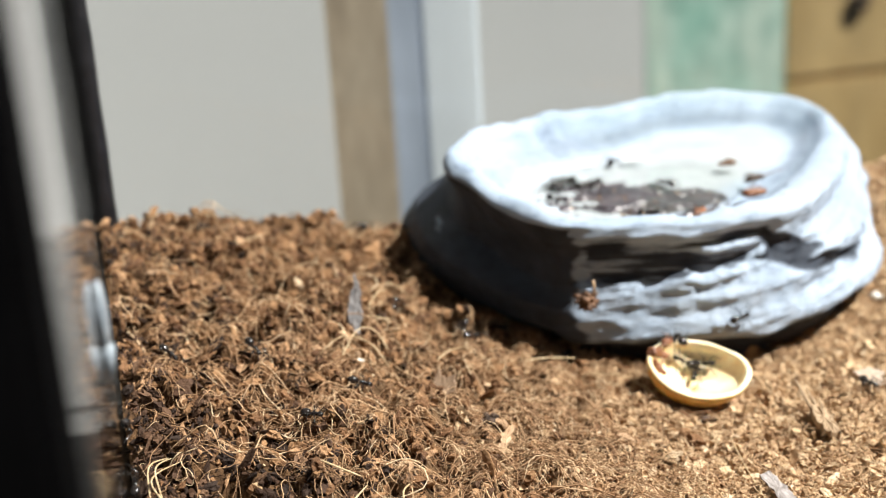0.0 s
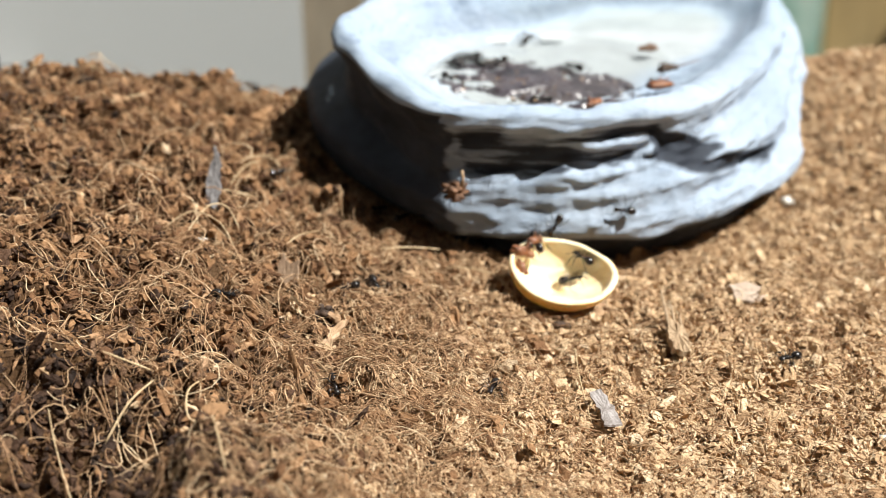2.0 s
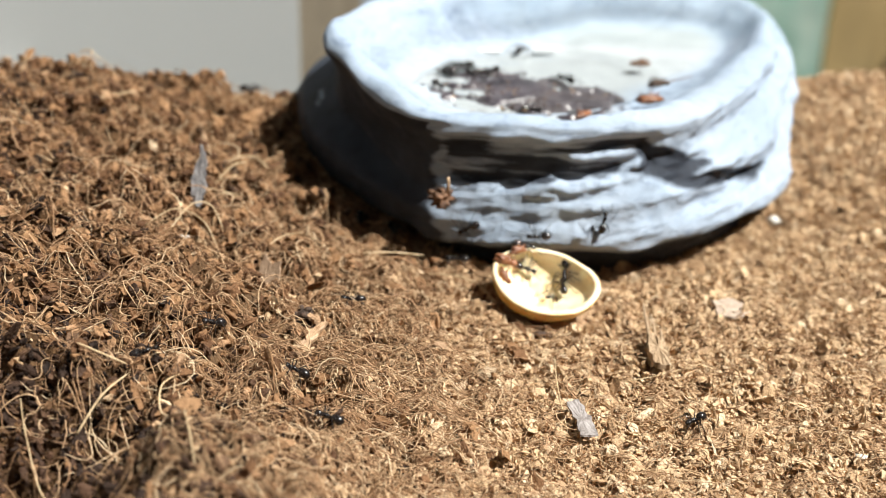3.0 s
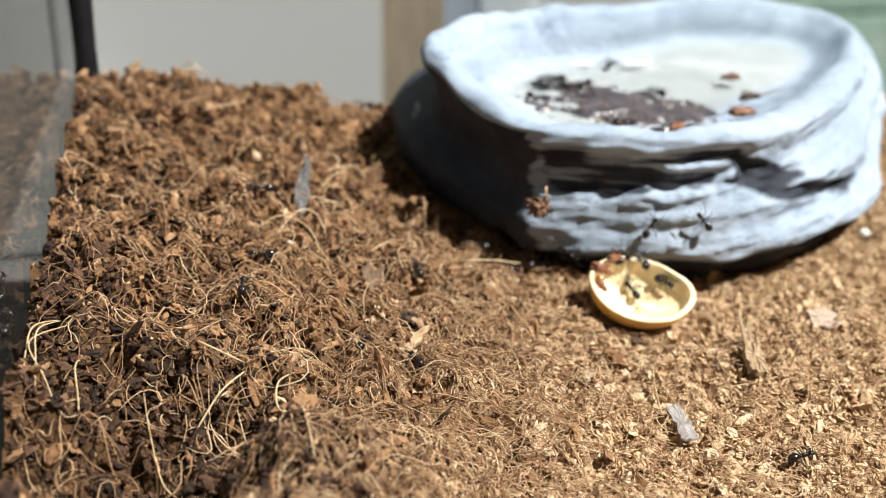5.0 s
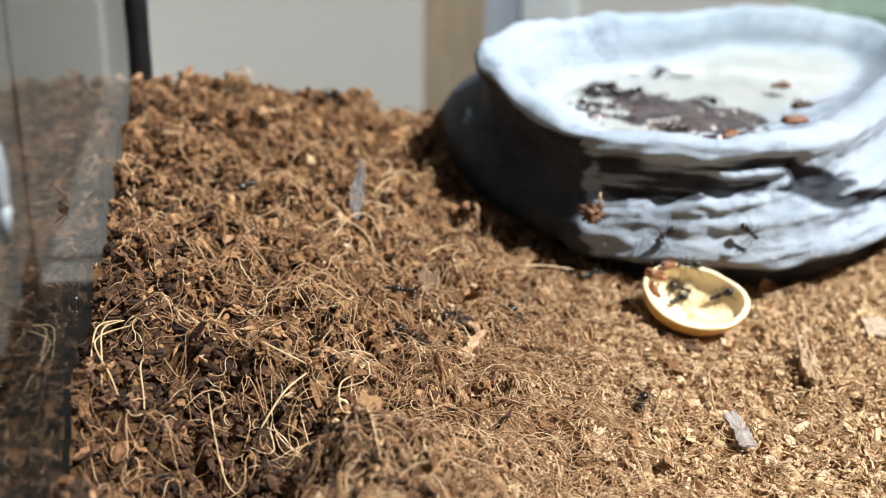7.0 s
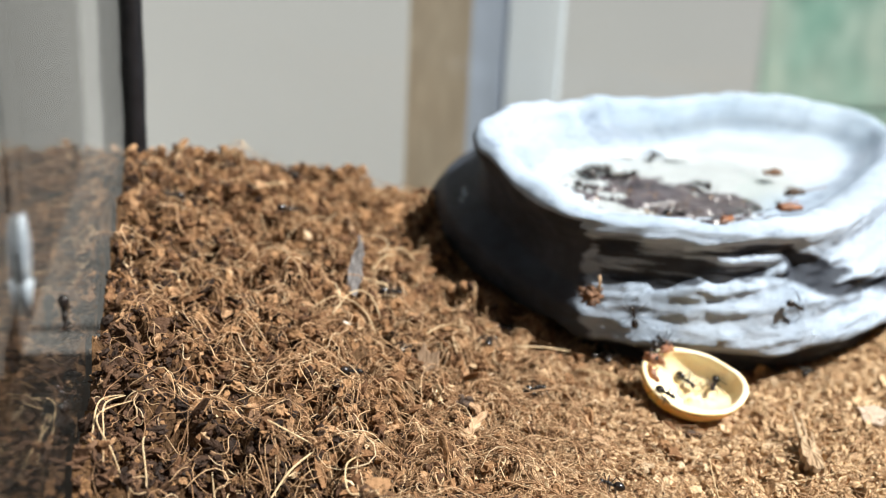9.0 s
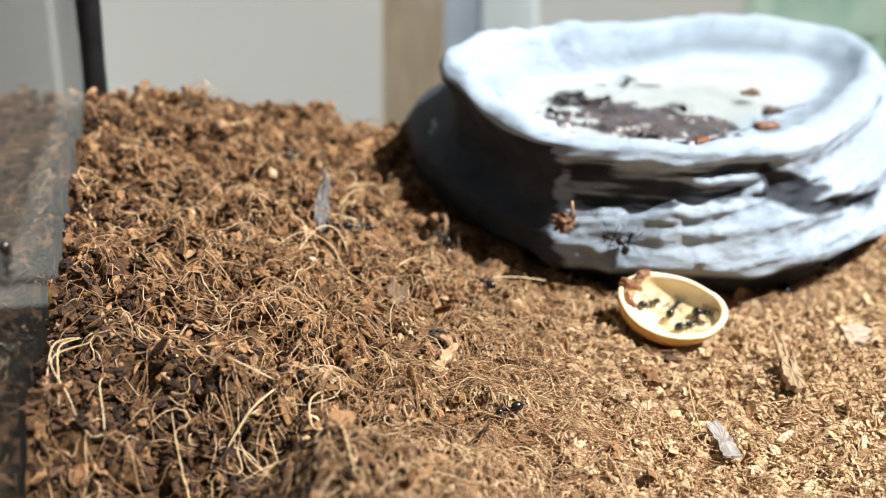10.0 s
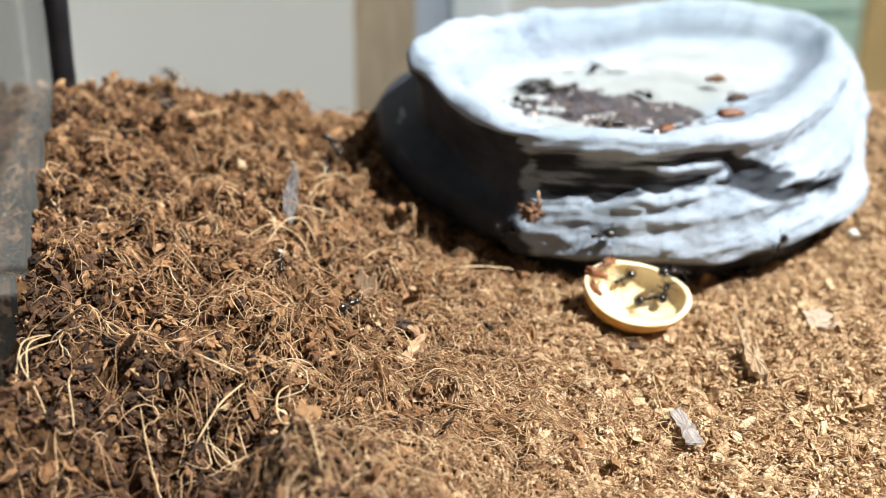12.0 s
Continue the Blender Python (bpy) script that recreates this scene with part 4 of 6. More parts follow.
    strand("strand", pale, [(-0.0228, 0.1880, 0.0055), (-0.0211, 0.1850, 0.004), (-0.0181, 0.1813, 0.0015), (-0.0132, 0.1770, 0.001)], 0.00016)
    strand("strand", pale, [(-0.0002, 0.1889, 0.003), (0.0029, 0.1825, 0.0018), (0.0060, 0.1758, 0.001)], 0.0002)
    strand("strand", "short straight pale coconut strand", [(-0.0167, 0.1944, 0.0062), (-0.0140, 0.1965, 0.0045), (-0.0111, 0.1983, 0.002)], 0.0002)
    strand("strand", pale, [(0.0483, 0.2374, 0.0028), (0.0493, 0.2300, 0.0020), (0.0517, 0.2188, 0.0008)], 0.00016)
    strand("strand", pale, [(0.0601, 0.2353, 0.001), (0.0657, 0.2371, 0.0016), (0.0734, 0.2430, 0.001)], 0.00015)
    strand("strand", pale, [(-0.0211, 0.2455, 0.001), (-0.0190, 0.2520, 0.0035), (-0.0160, 0.2540, 0.0035), (-0.0131, 0.2516, 0.001)], 0.00018)
    strand("strand", pale, [(-0.0252, 0.2449, 0.001), (-0.0211, 0.2489, 0.0035), (-0.0160, 0.2490, 0.003), (-0.0124, 0.2454, 0.001)], 0.00016)
    strand("strand", pale, [(-0.0510, 0.2879, 0.002), (-0.0475, 0.2941, 0.0022), (-0.0435, 0.3011, 0.002)], 0.0002)
    strand("strand", "white straight strand across the dish's shadow", [(0.0112, 0.2580, 0.0026), (0.0165, 0.2610, 0.0032), (0.0218, 0.2632, 0.0036)], 0.00022)
    strand("strand", pale, [(0.0230, 0.2610, 0.001), (0.0300, 0.2605, 0.0025), (0.0358, 0.2560, 0.002), (0.0385, 0.2500, 0.0005)], 0.00018)
    strand("strand", pale, [(-0.0209, 0.2618, 0.002), (-0.0160, 0.2634, 0.002), (-0.0135, 0.2653, 0.001)], 0.00016)
    strand("strand", pale, [(-0.0189, 0.2665, 0.0015), (-0.0178, 0.274, 0.003), (-0.0165, 0.2806, 0.002)], 0.00018)
    strand("strand", pale, [(-0.0204, 0.2790, 0.0015), (-0.0155, 0.282, 0.003), (-0.0111, 0.2800, 0.001)], 0.0002)
    strand("strand", pale, [(-0.0151, 0.1876, 0.003), (-0.0128, 0.192, 0.0028), (-0.0106, 0.1966, 0.002)], 0.00022)
    strand("strand", pale, [(-0.0033, 0.2007, 0.002), (-0.0050, 0.1950, 0.003), (-0.0030, 0.1895, 0.001), (-0.0004, 0.1955, 0.002)], 0.0002)
    strand("strand", pale, [(-0.0040, 0.2490, 0.0030), (-0.0020, 0.2525, 0.0038), (0.0012, 0.2535, 0.003)], 0.00018)
    # a drip of clear sealant on the side wall
    m = mottled("cloudy_sealant", [(0.3, (0.24, 0.28, 0.33)), (0.7, (0.36, 0.41, 0.46))], 200, 0.3, 3, 0.2, 0.0003)
    drip = thing("sealant_drip", "cloudy grey drip of sealant on the inside of the glass", "sealant", tank(0, 0.1545, 0.063) and Matrix.Translation(tank(0.0004, 0.1545, 0.063)) @ pose(0, 0, 0, 0, 0, -70.4))
    bm = nugget((0.0021, 0.0008, 0.0044), 5, 0.12, 3)
    part("blob", bm, m, drip)
    v, f = tube([(0.0006, 0.0001, -0.003), (0.0008, 0.0001, -0.0050), (0.0007, 0.0001, -0.0072)], [0.0009, 0.0006, 0.0003], 8)
    lump("run", v, f, m, drip)


# ---- the pool in the dish ----
def remains(at, size, mat, seed, label, group):
    """What is left of an insect: a torn shell with a few bent legs."""
    r = random.Random(seed)
    ob = thing("insect_remains", label, "scrap", at, group)
    part("husk", nugget((size, size * 0.5, size * 0.42), seed, 0.5, 3), mat, ob)
    bm = nugget((size * 0.45, size * 0.35, size * 0.3), seed + 9, 0.5, 2)
    bmesh.ops.transform(bm, matrix=Matrix.Translation((size * 1.05, size * r.uniform(-0.3, 0.3), 0)), verts=bm.verts)
    part("head", bm, mat, ob)
    for k in range(3):
        w, ln = r.uniform(-2.2, 2.2), size * r.uniform(0.9, 1.7)
        c, s = math.cos(w), math.sin(w)
        pts = [Vector((c * size * 0.3, s * size * 0.3, 0)), Vector((c * ln * 0.8, s * ln * 0.8, size * r.uniform(0.2, 0.7))), Vector((c * ln * 1.1 - s * ln * 0.4, s * ln * 1.1 + c * ln * 0.4, size * r.uniform(-0.2, 0.2)))]
        v, f = tube(pts, [size * 0.075, size * 0.06, size * 0.03], 5)
        lump("leg", v, f, mat, ob)
    return ob


def build_pool():
    m = bpy.data.materials.new("pool_water")
    m.use_nodes = True
    nt = m.node_tree
    nt.nodes.clear()
    out, mix = nt.nodes.new("ShaderNodeOutputMaterial"), nt.nodes.new("ShaderNodeMixShader")
    fr, tr, gl = nt.nodes.new("ShaderNodeFresnel"), nt.nodes.new("ShaderNodeBsdfTransparent"), nt.nodes.new("ShaderNodeBsdfGlossy")
    fr.inputs["IOR"].default_value = 1.33
    tr.inputs["Color"].default_value = (0.92, 0.925, 0.92, 1)
    gl.inputs["Roughness"].default_value = 0.05
    for a, b in ((fr.outputs[0], mix.inputs[0]), (tr.outputs[0], mix.inputs[1]), (gl.outputs[0], mix.inputs[2]), (mix.outputs[0], out.inputs[0])):
        nt.links.new(a, b)
    n, rows = 64, []
    for j in range(17):
        for i in range(n):
            w = 2 * math.pi * i / n
            r = min(1.0, j / 10) if j < 9 else 0.8 + 0.2 * (j - 8) / 8
            x, y = 0.039 + 0.0255 * r * math.cos(w), 0.3085 + 0.0225 * r * math.sin(w) + 0.006 * r * math.cos(w)
            rows.append((x, y, 0.0284 + 0.0002 * noise.noise(Vector((x * 300, y * 300, 0))) + 0.0014 * max(0, (r - 0.88) / 0.12) ** 2))
    fs = [(j * n + i, (j + 1) * n + i, (j + 1) * n + (i + 1) % n, j * n + (i + 1) % n) for j in range(16) for i in range(n)]
    ob = lump("water", rows, fs, m)
    ob.visible_shadow = False
    tagged(ob, "thin film of cloudy water in the dish", "water", kind="structure")
    # soaked food: a ragged dark smear with holes in it
    na, nb = 150, 110
    vs, thick = [], []
    for jb in range(nb):
        for ia in range(na):
            x, y = 0.036 + 0.021 * (2 * ia / (na - 1) - 1), 0.302 + 0.0165 * (2 * jb / (nb - 1) - 1)
            e = ((x - 0.0375) / 0.0190) ** 2 + ((y - 0.3035) / 0.0135) ** 2
            g = 0.72 - e + 1.15 * noise.fractal(Vector((x * 170, y * 220, 3)), 0.9, 2.1, 4)
            g -= 0.9 * math.exp(-((x - 0.033) / 0.0042) ** 2 - ((y - 0.2925) / 0.0036) ** 2) + 0.5 * math.exp(-((x - 0.023) / 0.003) ** 2 - ((y - 0.3) / 0.0028) ** 2)
            h = max(-0.6, min(g, 0.5)) * 0.0015 + 0.00012 * noise.noise(Vector((x * 500, y * 500, 1)))
            vs.append((x, y, 0.0276 - 0.05 * (x - 0.04) + h))
            thick.append(h)
    fs = []
    for jb in range(nb - 1):
        for ia in range(na - 1):
            q = (jb * na + ia, jb * na + ia + 1, (jb + 1) * na + ia + 1, (jb + 1) * na + ia)
            if max(thick[k] for k in q) > -0.0003:
                fs.append(q)
    ob = lump("food_mush", vs, fs, MUSH)
    tagged(ob, "dark purple-brown soaked food smeared over the pool's floor", "food", kind="stuff")
    r = np.random.RandomState(31)
    for name, number, mt, label in (("dark_bits", 90, SEED, "tiny dark scraps strewn round the soaked food"), ("tan_bits", 36, TAN, "tiny tan scraps strewn round the soaked food")):
        vv, ff = ico(1)
        x, y = r.normal(0.037, 0.0105, number), r.normal(0.300, 0.0078, number)
        size = r.uniform(0.00012, 0.0004, number)
        p = vv[None] * r.uniform(0.5, 1.3, (number, len(vv), 1)) * size[:, None, None] * r.uniform(0.6, 1.7, (number, 1, 3)) * np.array([1, 1, 0.5])
        p = np.einsum("nij,nkj->nki", turns(number, r, 0.4), p) + np.stack([x, y, 0.0282 - 0.05 * (x - 0.04) + 0.0003 * r.uniform(0, 1, number)], -1)[:, None, :]
        tagged(big_mesh(name, p.reshape(-1, 3), (ff[None] + (np.arange(number) * len(vv))[:, None, None]).reshape(-1, 3), mt), label, "food", kind="stuff")
    pooled = "scraps in the pool"
    remains(pose(0.0615, 0.3022, 0.0290, 0, 0, 20), 0.0023, RUST, 41, "dull orange insect remains at the pool's edge", pooled)
    remains(pose(0.0602, 0.3285, 0.0286, 0, 0, 200), 0.0019, CRUMB, 42, "brown insect remains on the pool's slope", pooled)
    remains(pose(0.0634, 0.3138, 0.0288, 0, 0, 35), 0.0020, SEED, 43, "dark insect remains with a thin leg", pooled)
    remains(pose(0.0488, 0.2905, 0.0288, 0, 0, 60), 0.0017, RUST, 45, "dull orange insect remains in the pool", pooled)
    remains(pose(0.0546, 0.2905, 0.0288, 0, 0, 12), 0.0020, SEED, 46, "dark wet insect remains in the pool", pooled)
    remains(pose(0.0180, 0.2985, 0.0288, 0, 0, 0), 0.0017, MUSH, 47, "dark wet insect remains in the pool", pooled)
    v, f = tube([(0.0642, 0.3140, 0.0288), (0.0675, 0.3165, 0.0290), (0.0708, 0.3180, 0.0296)], [0.0002, 0.00016, 0.0001], 6)
    tagged(lump("stalk", v, f, CRUMB), "thin brown stalk lying on the pool's slope", "stalk")
    # glossy white flakes stand in for the bright reflections on the water
    wet = mottled("glint_white", [(0.3, (0.80, 0.82, 0.83)), (0.7, (0.90, 0.91, 0.91))], 300, 0.12, 3, 0.1, 0.0001)
    for x, y, ln, rz in ((0.0262, 0.3290, 0.0030, 14), (0.0388, 0.3335, 0.0036, 18)):
        streak = chip("scale_streak", "thin white flake painted as a glint on the pool's water", "limescale", pose(x, y, 0.0289, 0, 0, rz),
                      [(-ln, -0.0004), (-ln * 0.3, -0.0012), (ln * 0.6, -0.0010), (ln, 0.0002), (ln * 0.4, 0.0009), (-ln * 0.5, 0.0010)], 0.00025, wet, 70)
    # the crumb stuck to the dish's front
    crumb = thing("crumb", "brown crumb with a stub of stalk stuck on the dish", "crumb", pose(0.0243, 0.2655, 0.0193))
    part("lump", nugget((0.0019, 0.0014, 0.0017), 17, 0.95, 4), CRUMB, crumb)
    v, f = tube([(0.0012, 0, 0.001), (0.0016, -0.0002, 0.0026), (0.0014, 0, 0.0044)], [0.0004, 0.0003, 0.0003], 6)
    lump("stalk", v, f, TAN, crumb)
    # insect remains on the nutshell's rim
    for i, (x, y, z, size, rz) in enumerate([(-0.0084, 0.0016, 0.0010, 0.0019, 20), (-0.0066, 0.0046, 0.0012, 0.0016, 50), (-0.0078, -0.0008, -0.0004, 0.0014, -50)]):
        remains(SHELL_AT @ pose(x, y, z, 20, 20, rz), size, RUST, 60 + i, "reddish brown insect remains on the nutshell's rim", "scraps on the nutshell")
    # dark piece added for the shell's shadow and the glossy bits in it
    remains(on_ground(0.0452, 0.2492, 0.0006, 0, 0, 10), 0.0014, SEED, 66, "dark glossy piece standing in for the shadow and glossy bits under the nutshell", "scraps on the nutshell")


# ---- ants ----
ANT = None


def build_ant():
    m, nt, b = shader("ant_black", 0.22, 0, 0.6)
    nt.links.new(ramp(nt, texture(nt, 1500, 3), [(0.3, (0.006, 0.005, 0.005)), (0.7, (0.022, 0.016, 0.014))]), b.inputs["Base Color"])
    bumped(nt, b, texture(nt, 3000, 3), 0.2, 0.00005)
    ant = thing("ant", "glossy black ant with long thin legs", "ant", None, "ants")

    def ball(name, mid, size, tilt=0):
        bm = bmesh.new()
        bmesh.ops.create_uvsphere(bm, u_segments=14, v_segments=9, radius=1)
        bmesh.ops.transform(bm, matrix=Matrix.Translation(mid) @ pose(0, 0, 0, 0, tilt, 0) @ Matrix.Diagonal((*size, 1)), verts=bm.verts)
        return bm
    mm = 0.001
    part("gaster", ball("", (-1.85 * mm, 0, 0.95 * mm), (1.05 * mm, 0.78 * mm, 0.74 * mm), -8), m, ant)
    bm = ball("", (0.05 * mm, 0, 1.0 * mm), (0.62 * mm, 0.36 * mm, 0.38 * mm))
    for c, z in (((-0.55 * mm, 0, 0.86 * mm), (0.30 * mm, 0.24 * mm, 0.26 * mm)), ((-0.86 * mm, 0, 0.85 * mm), (0.12 * mm, 0.16 * mm, 0.28 * mm)), ((0.5 * mm, 0, 1.02 * mm), (0.36 * mm, 0.32 * mm, 0.32 * mm))):
        q = ball("", c, z)
        me = bpy.data.meshes.new("t")
        q.to_mesh(me)
        q.free()
        bm.from_mesh(me)
        bpy.data.meshes.remove(me)
    part("thorax", bm, m, ant)
    part("head", ball("", (1.28 * mm, 0, 1.0 * mm), (0.58 * mm, 0.50 * mm, 0.38 * mm), 14), m, ant)
    for side in (-1, 1):
        for k, (x0, dx) in enumerate(((0.45, 1.5), (0.05, -0.1), (-0.35, -1.9))):
            pts = [(x0 * mm, side * 0.25 * mm, 0.85 * mm), ((x0 + dx * 0.42) * mm, side * 1.25 * mm, 1.65 * mm),
                   ((x0 + dx * 0.85) * mm, side * 2.05 * mm, 0.7 * mm), ((x0 + dx * 1.15) * mm, side * 2.75 * mm, 0.03 * mm)]
            v, f = tube([Vector(p) for p in pts], [0.10 * mm, 0.09 * mm, 0.07 * mm, 0.04 * mm], 5)
            lump("leg", v, f, m, ant)
        pts = [(1.65 * mm, side * 0.2 * mm, 1.1 * mm), (2.0 * mm, side * 0.95 * mm, 1.5 * mm), (2.9 * mm, side * 1.1 * mm, 0.9 * mm), (3.2 * mm, side * 1.0 * mm, 0.6 * mm)]
        v, f = tube([Vector(p) for p in pts], [0.07 * mm, 0.06 * mm, 0.06 * mm, 0.05 * mm], 5)
        lump("antenna", v, f, m, ant)
    return ant


def dish_hit(start, way):
    """Where a line meets the dish, or None."""
    basin = DISH.children[0]
    hit, place, *_ = basin.ray_cast(Vector(start) - DISH.matrix_basis.translation, Vector(way))
    return place + DISH.matrix_basis.translation if hit else None


def dish_floor(x, y):
    p = dish_hit((x, y, 0.07), (0, 0, -1))
    return p.z if p else 0.0286


def in_shell(t, x, y, z, *turn):
    """A place of an ant's way, brought onto the inside of the nutshell where that is close by."""
    back = SHELL_AT.inverted()
    hit, place, *_ = SHELL.children[0].ray_cast(back @ Vector((x, y, 0.04)), back.to_3x3() @ Vector((0, 0, -1)))
    floor_z = (SHELL_AT @ place).z if hit else 99
    return (t, x, y, floor_z + 0.0001 if abs(floor_z - z) < 0.006 else z, *turn)


def on_face(t, x, y, z, *turn):
    """A place of an ant's way, brought onto the dish's front face where it is close by."""
    p = dish_hit((x, y - 0.03, z), (0, 1, 0))
    return (t, x, p.y - 0.0007 if p and abs(p.y - y) < 0.007 else y, z, *turn)


bpy.context.view_layer.update()
build_litter()
build_pool()
ANT = build_ant()
for x, y, z, rz, rx in ((0.0195, 0.3140, 0.0288, 60, 10), (0.0232, 0.3138, 0.0288, 110, -8), (0.0262, 0.3120, 0.0287, 20, 6), (0.0186, 0.3098, 0.0288, 160, 0),
                    (0.0215, 0.3160, 0.0290, 200, 8), (0.0188, 0.3000, 0.0288, 300, -6), (0.0285, 0.3140, 0.0288, 250, 5), (0.0328, 0.3310, 0.0290, 75, 15), (0.0440, 0.3140, 0.0287, 140, -10), (0.0390, 0.2925, 0.0286, 10, 5)):
    z = max(z - 0.001, dish_floor(x, y) + 0.0002)
    tagged(copy_thing(ANT, pose(x, y, z, rx, 0, rz)), "glossy black ant drinking in the pool", group="ants in the pool")
ANT.matrix_basis = pose(0.0212, 0.3120, 0.0289, 8, 0, 40)


# ---- the ants' ways ----
def new_ant(label):
    """One more ant, built like the first."""
    return tagged(copy_thing(ANT, Matrix()), label)


def go(ant, rows, stride=0.0, rests=None):
    """Key an ant's way: seconds, place, turn. stride: how far its legs swing, in degrees."""
    if rests:
        rows = [rests(*row) for row in rows]
    walk(ant, [(t, pose(*p)) for t, *p in rows])
    if stride:
        legs = [c for c in ant.children if c.name.startswith("leg")]
        for k, leg in enumerate(legs):
            walk(leg, [(i * 0.25, pose(0, 0, 0, 0, 0, stride * math.sin(i * 1.9 + math.pi * (k % 2) + 0.4 * k))) for i in range(49)])


def motions():
    ant = new_ant("glossy black ant climbing about on the dish's front")
    go(ant, [
        (0, 0.0547, 0.2724, 0.0125, 71, -6, 30), (0.5, 0.0583, 0.2747, 0.0128, 65, -59, 51), (1, 0.0556, 0.2735, 0.0149, 97, -125, 21),
        (1.5, 0.0557, 0.2734, 0.0144, -85, 8, -153), (2, 0.0551, 0.2731, 0.0143, -85, -13, -157), (2.5, 0.0540, 0.2728, 0.0148, 94, -144, 21),
        (3, 0.0544, 0.2729, 0.0148, 73, -80, 40), (3.5, 0.0547, 0.2730, 0.0148, 87, -17, 25), (4, 0.0550, 0.2732, 0.0148, 86, -1, 24),
        (4.5, 0.0553, 0.2733, 0.0148, 82, -63, 32), (5, 0.0550, 0.2728, 0.0167, 114, -129, 6), (5.5, 0.0542, 0.2728, 0.0153, -84, 10, -155),
        (6, 0.0524, 0.2716, 0.0160, -81, 11, -157), (6.5, 0.0530, 0.2725, 0.0151, 105, 106, 37), (7, 0.0541, 0.2726, 0.0157, 81, 42, 17),
        (7.5, 0.0552, 0.2730, 0.0169, 74, -19, 31), (8, 0.0555, 0.2744, 0.0179, 60, -41, 47), (8.5, 0.0564, 0.2750, 0.0184, 68, 5, 27),
        (9, 0.0631, 0.2783, 0.0170, 75, 27, 34), (9.5, 0.0704, 0.2829, 0.0107, 74, 29, 32), (10, 0.0767, 0.2986, 0.0016, 93, 25, 55),
        (10.5, 0.0783, 0.3013, 0.0018, 90, -38, 56), (11, 0.0763, 0.2984, 0.0027, 59, -103, 85), (11.5, 0.0712, 0.2836, 0.0108, -71, -16, -142),
        (12, 0.0715, 0.2832, 0.0090, 83, 133, 35),
    ], 12.0, on_face)
    ant = new_ant("glossy black ant climbing about on the dish's front")
    go(ant, [
        (0, 0.0434, 0.2690, 0.0082, 35, -150, 41), (0.5, 0.0400, 0.2674, 0.0119, -49, -71, 148), (1, 0.0411, 0.2688, 0.0175, 113, -118, -16),
        (1.5, 0.0375, 0.2681, 0.0169, -76, -2, -169), (2, 0.0237, 0.2665, 0.0178, 91, 156, -9), (2.5, 0.0309, 0.2664, 0.0143, 124, 94, 39),
        (3, 0.0293, 0.2663, 0.0131, 85, 148, -3), (3.5, 0.0280, 0.2665, 0.0125, 83, 155, -3), (4, 0.0262, 0.2664, 0.0117, 78, 153, -6),
        (4.5, 0.0247, 0.2666, 0.0107, 8, 109, -92), (5, 0.0313, 0.2662, 0.0101, 107, 28, 0), (5.5, 0.0377, 0.2667, 0.0102, 100, -6, 10),
        (6, 0.0368, 0.2665, 0.0106, 97, -36, 8), (6.5, 0.0382, 0.2668, 0.0106, 95, 26, 12), (7, 0.0389, 0.2680, 0.0091, 150, 43, 58),
        (7.5, 0.0397, 0.2696, 0.0080, 2, 146, -84), (8, 0.0386, 0.2714, 0.0068, 2, 141, -82), (8.5, 0.0393, 0.2728, 0.0054, 54, 160, -9),
        (9, 0.0387, 0.2671, 0.0110, 90, -138, 9), (9.5, 0.0392, 0.2671, 0.0114, 96, -138, 4), (10, 0.0331, 0.2671, 0.0160, 98, -162, 7),
        (10.5, 0.0278, 0.2661, 0.0150, 92, -172, 0), (11, 0.0289, 0.2662, 0.0166, 116, -110, -19), (11.5, 0.0293, 0.2667, 0.0182, -75, -8, -176),
        (12, 0.0202, 0.2680, 0.0141, -96, 24, 144),
    ], 12.0, on_face)
    ant = new_ant("glossy black ant climbing about on the dish's front")
    go(ant, [
        (0, 0.0410, 0.2670, 0.0103, 101, -41, 0), (0.5, 0.0425, 0.2676, 0.0118, 73, -48, 24), (1, 0.0436, 0.2685, 0.0135, 115, -114, -7),
        (1.5, 0.0415, 0.2676, 0.0122, -76, -4, -173), (2, 0.0427, 0.2677, 0.0119, 113, 124, 31), (2.5, 0.0432, 0.2679, 0.0120, 111, 124, 30),
        (3, 0.0422, 0.2677, 0.0121, -77, 1, -170), (3.5, 0.0411, 0.2675, 0.0120, -77, 10, -171), (4, 0.0402, 0.2673, 0.0117, -79, 7, -172),
        (4.5, 0.0392, 0.2672, 0.0117, 108, -125, -7), (5, 0.0455, 0.2693, 0.0159, 78, -57, 32), (5.5, 0.0464, 0.2701, 0.0155, 99, -122, 13),
        (6, 0.0439, 0.2688, 0.0141, -84, -6, -163), (6.5, 0.0393, 0.2682, 0.0162, -80, -7, -176), (7, 0.0379, 0.2679, 0.0149, 102, 145, 19),
        (7.5, 0.0366, 0.2674, 0.0142, 105, 140, 24), (8, 0.0354, 0.2668, 0.0126, 107, 134, 25), (8.5, 0.0341, 0.2663, 0.0113, 89, -164, 7),
        (9, 0.0326, 0.2672, 0.0155, 131, -105, -31), (9.5, 0.0384, 0.2671, 0.0118, 77, -37, 18), (10, 0.0362, 0.2675, 0.0155, 56, -67, 47),
        (10.5, 0.0399, 0.2684, 0.0168, 81, -14, 6), (11, 0.0387, 0.2680, 0.0161, 73, 47, -5), (11.5, 0.0425, 0.2685, 0.0139, 109, 113, 28),
        (12, 0.0374, 0.2677, 0.0143, -79, 4, -165),
    ], 12.0, on_face)
    ant = new_ant("glossy black ant feeding in the nutshell")
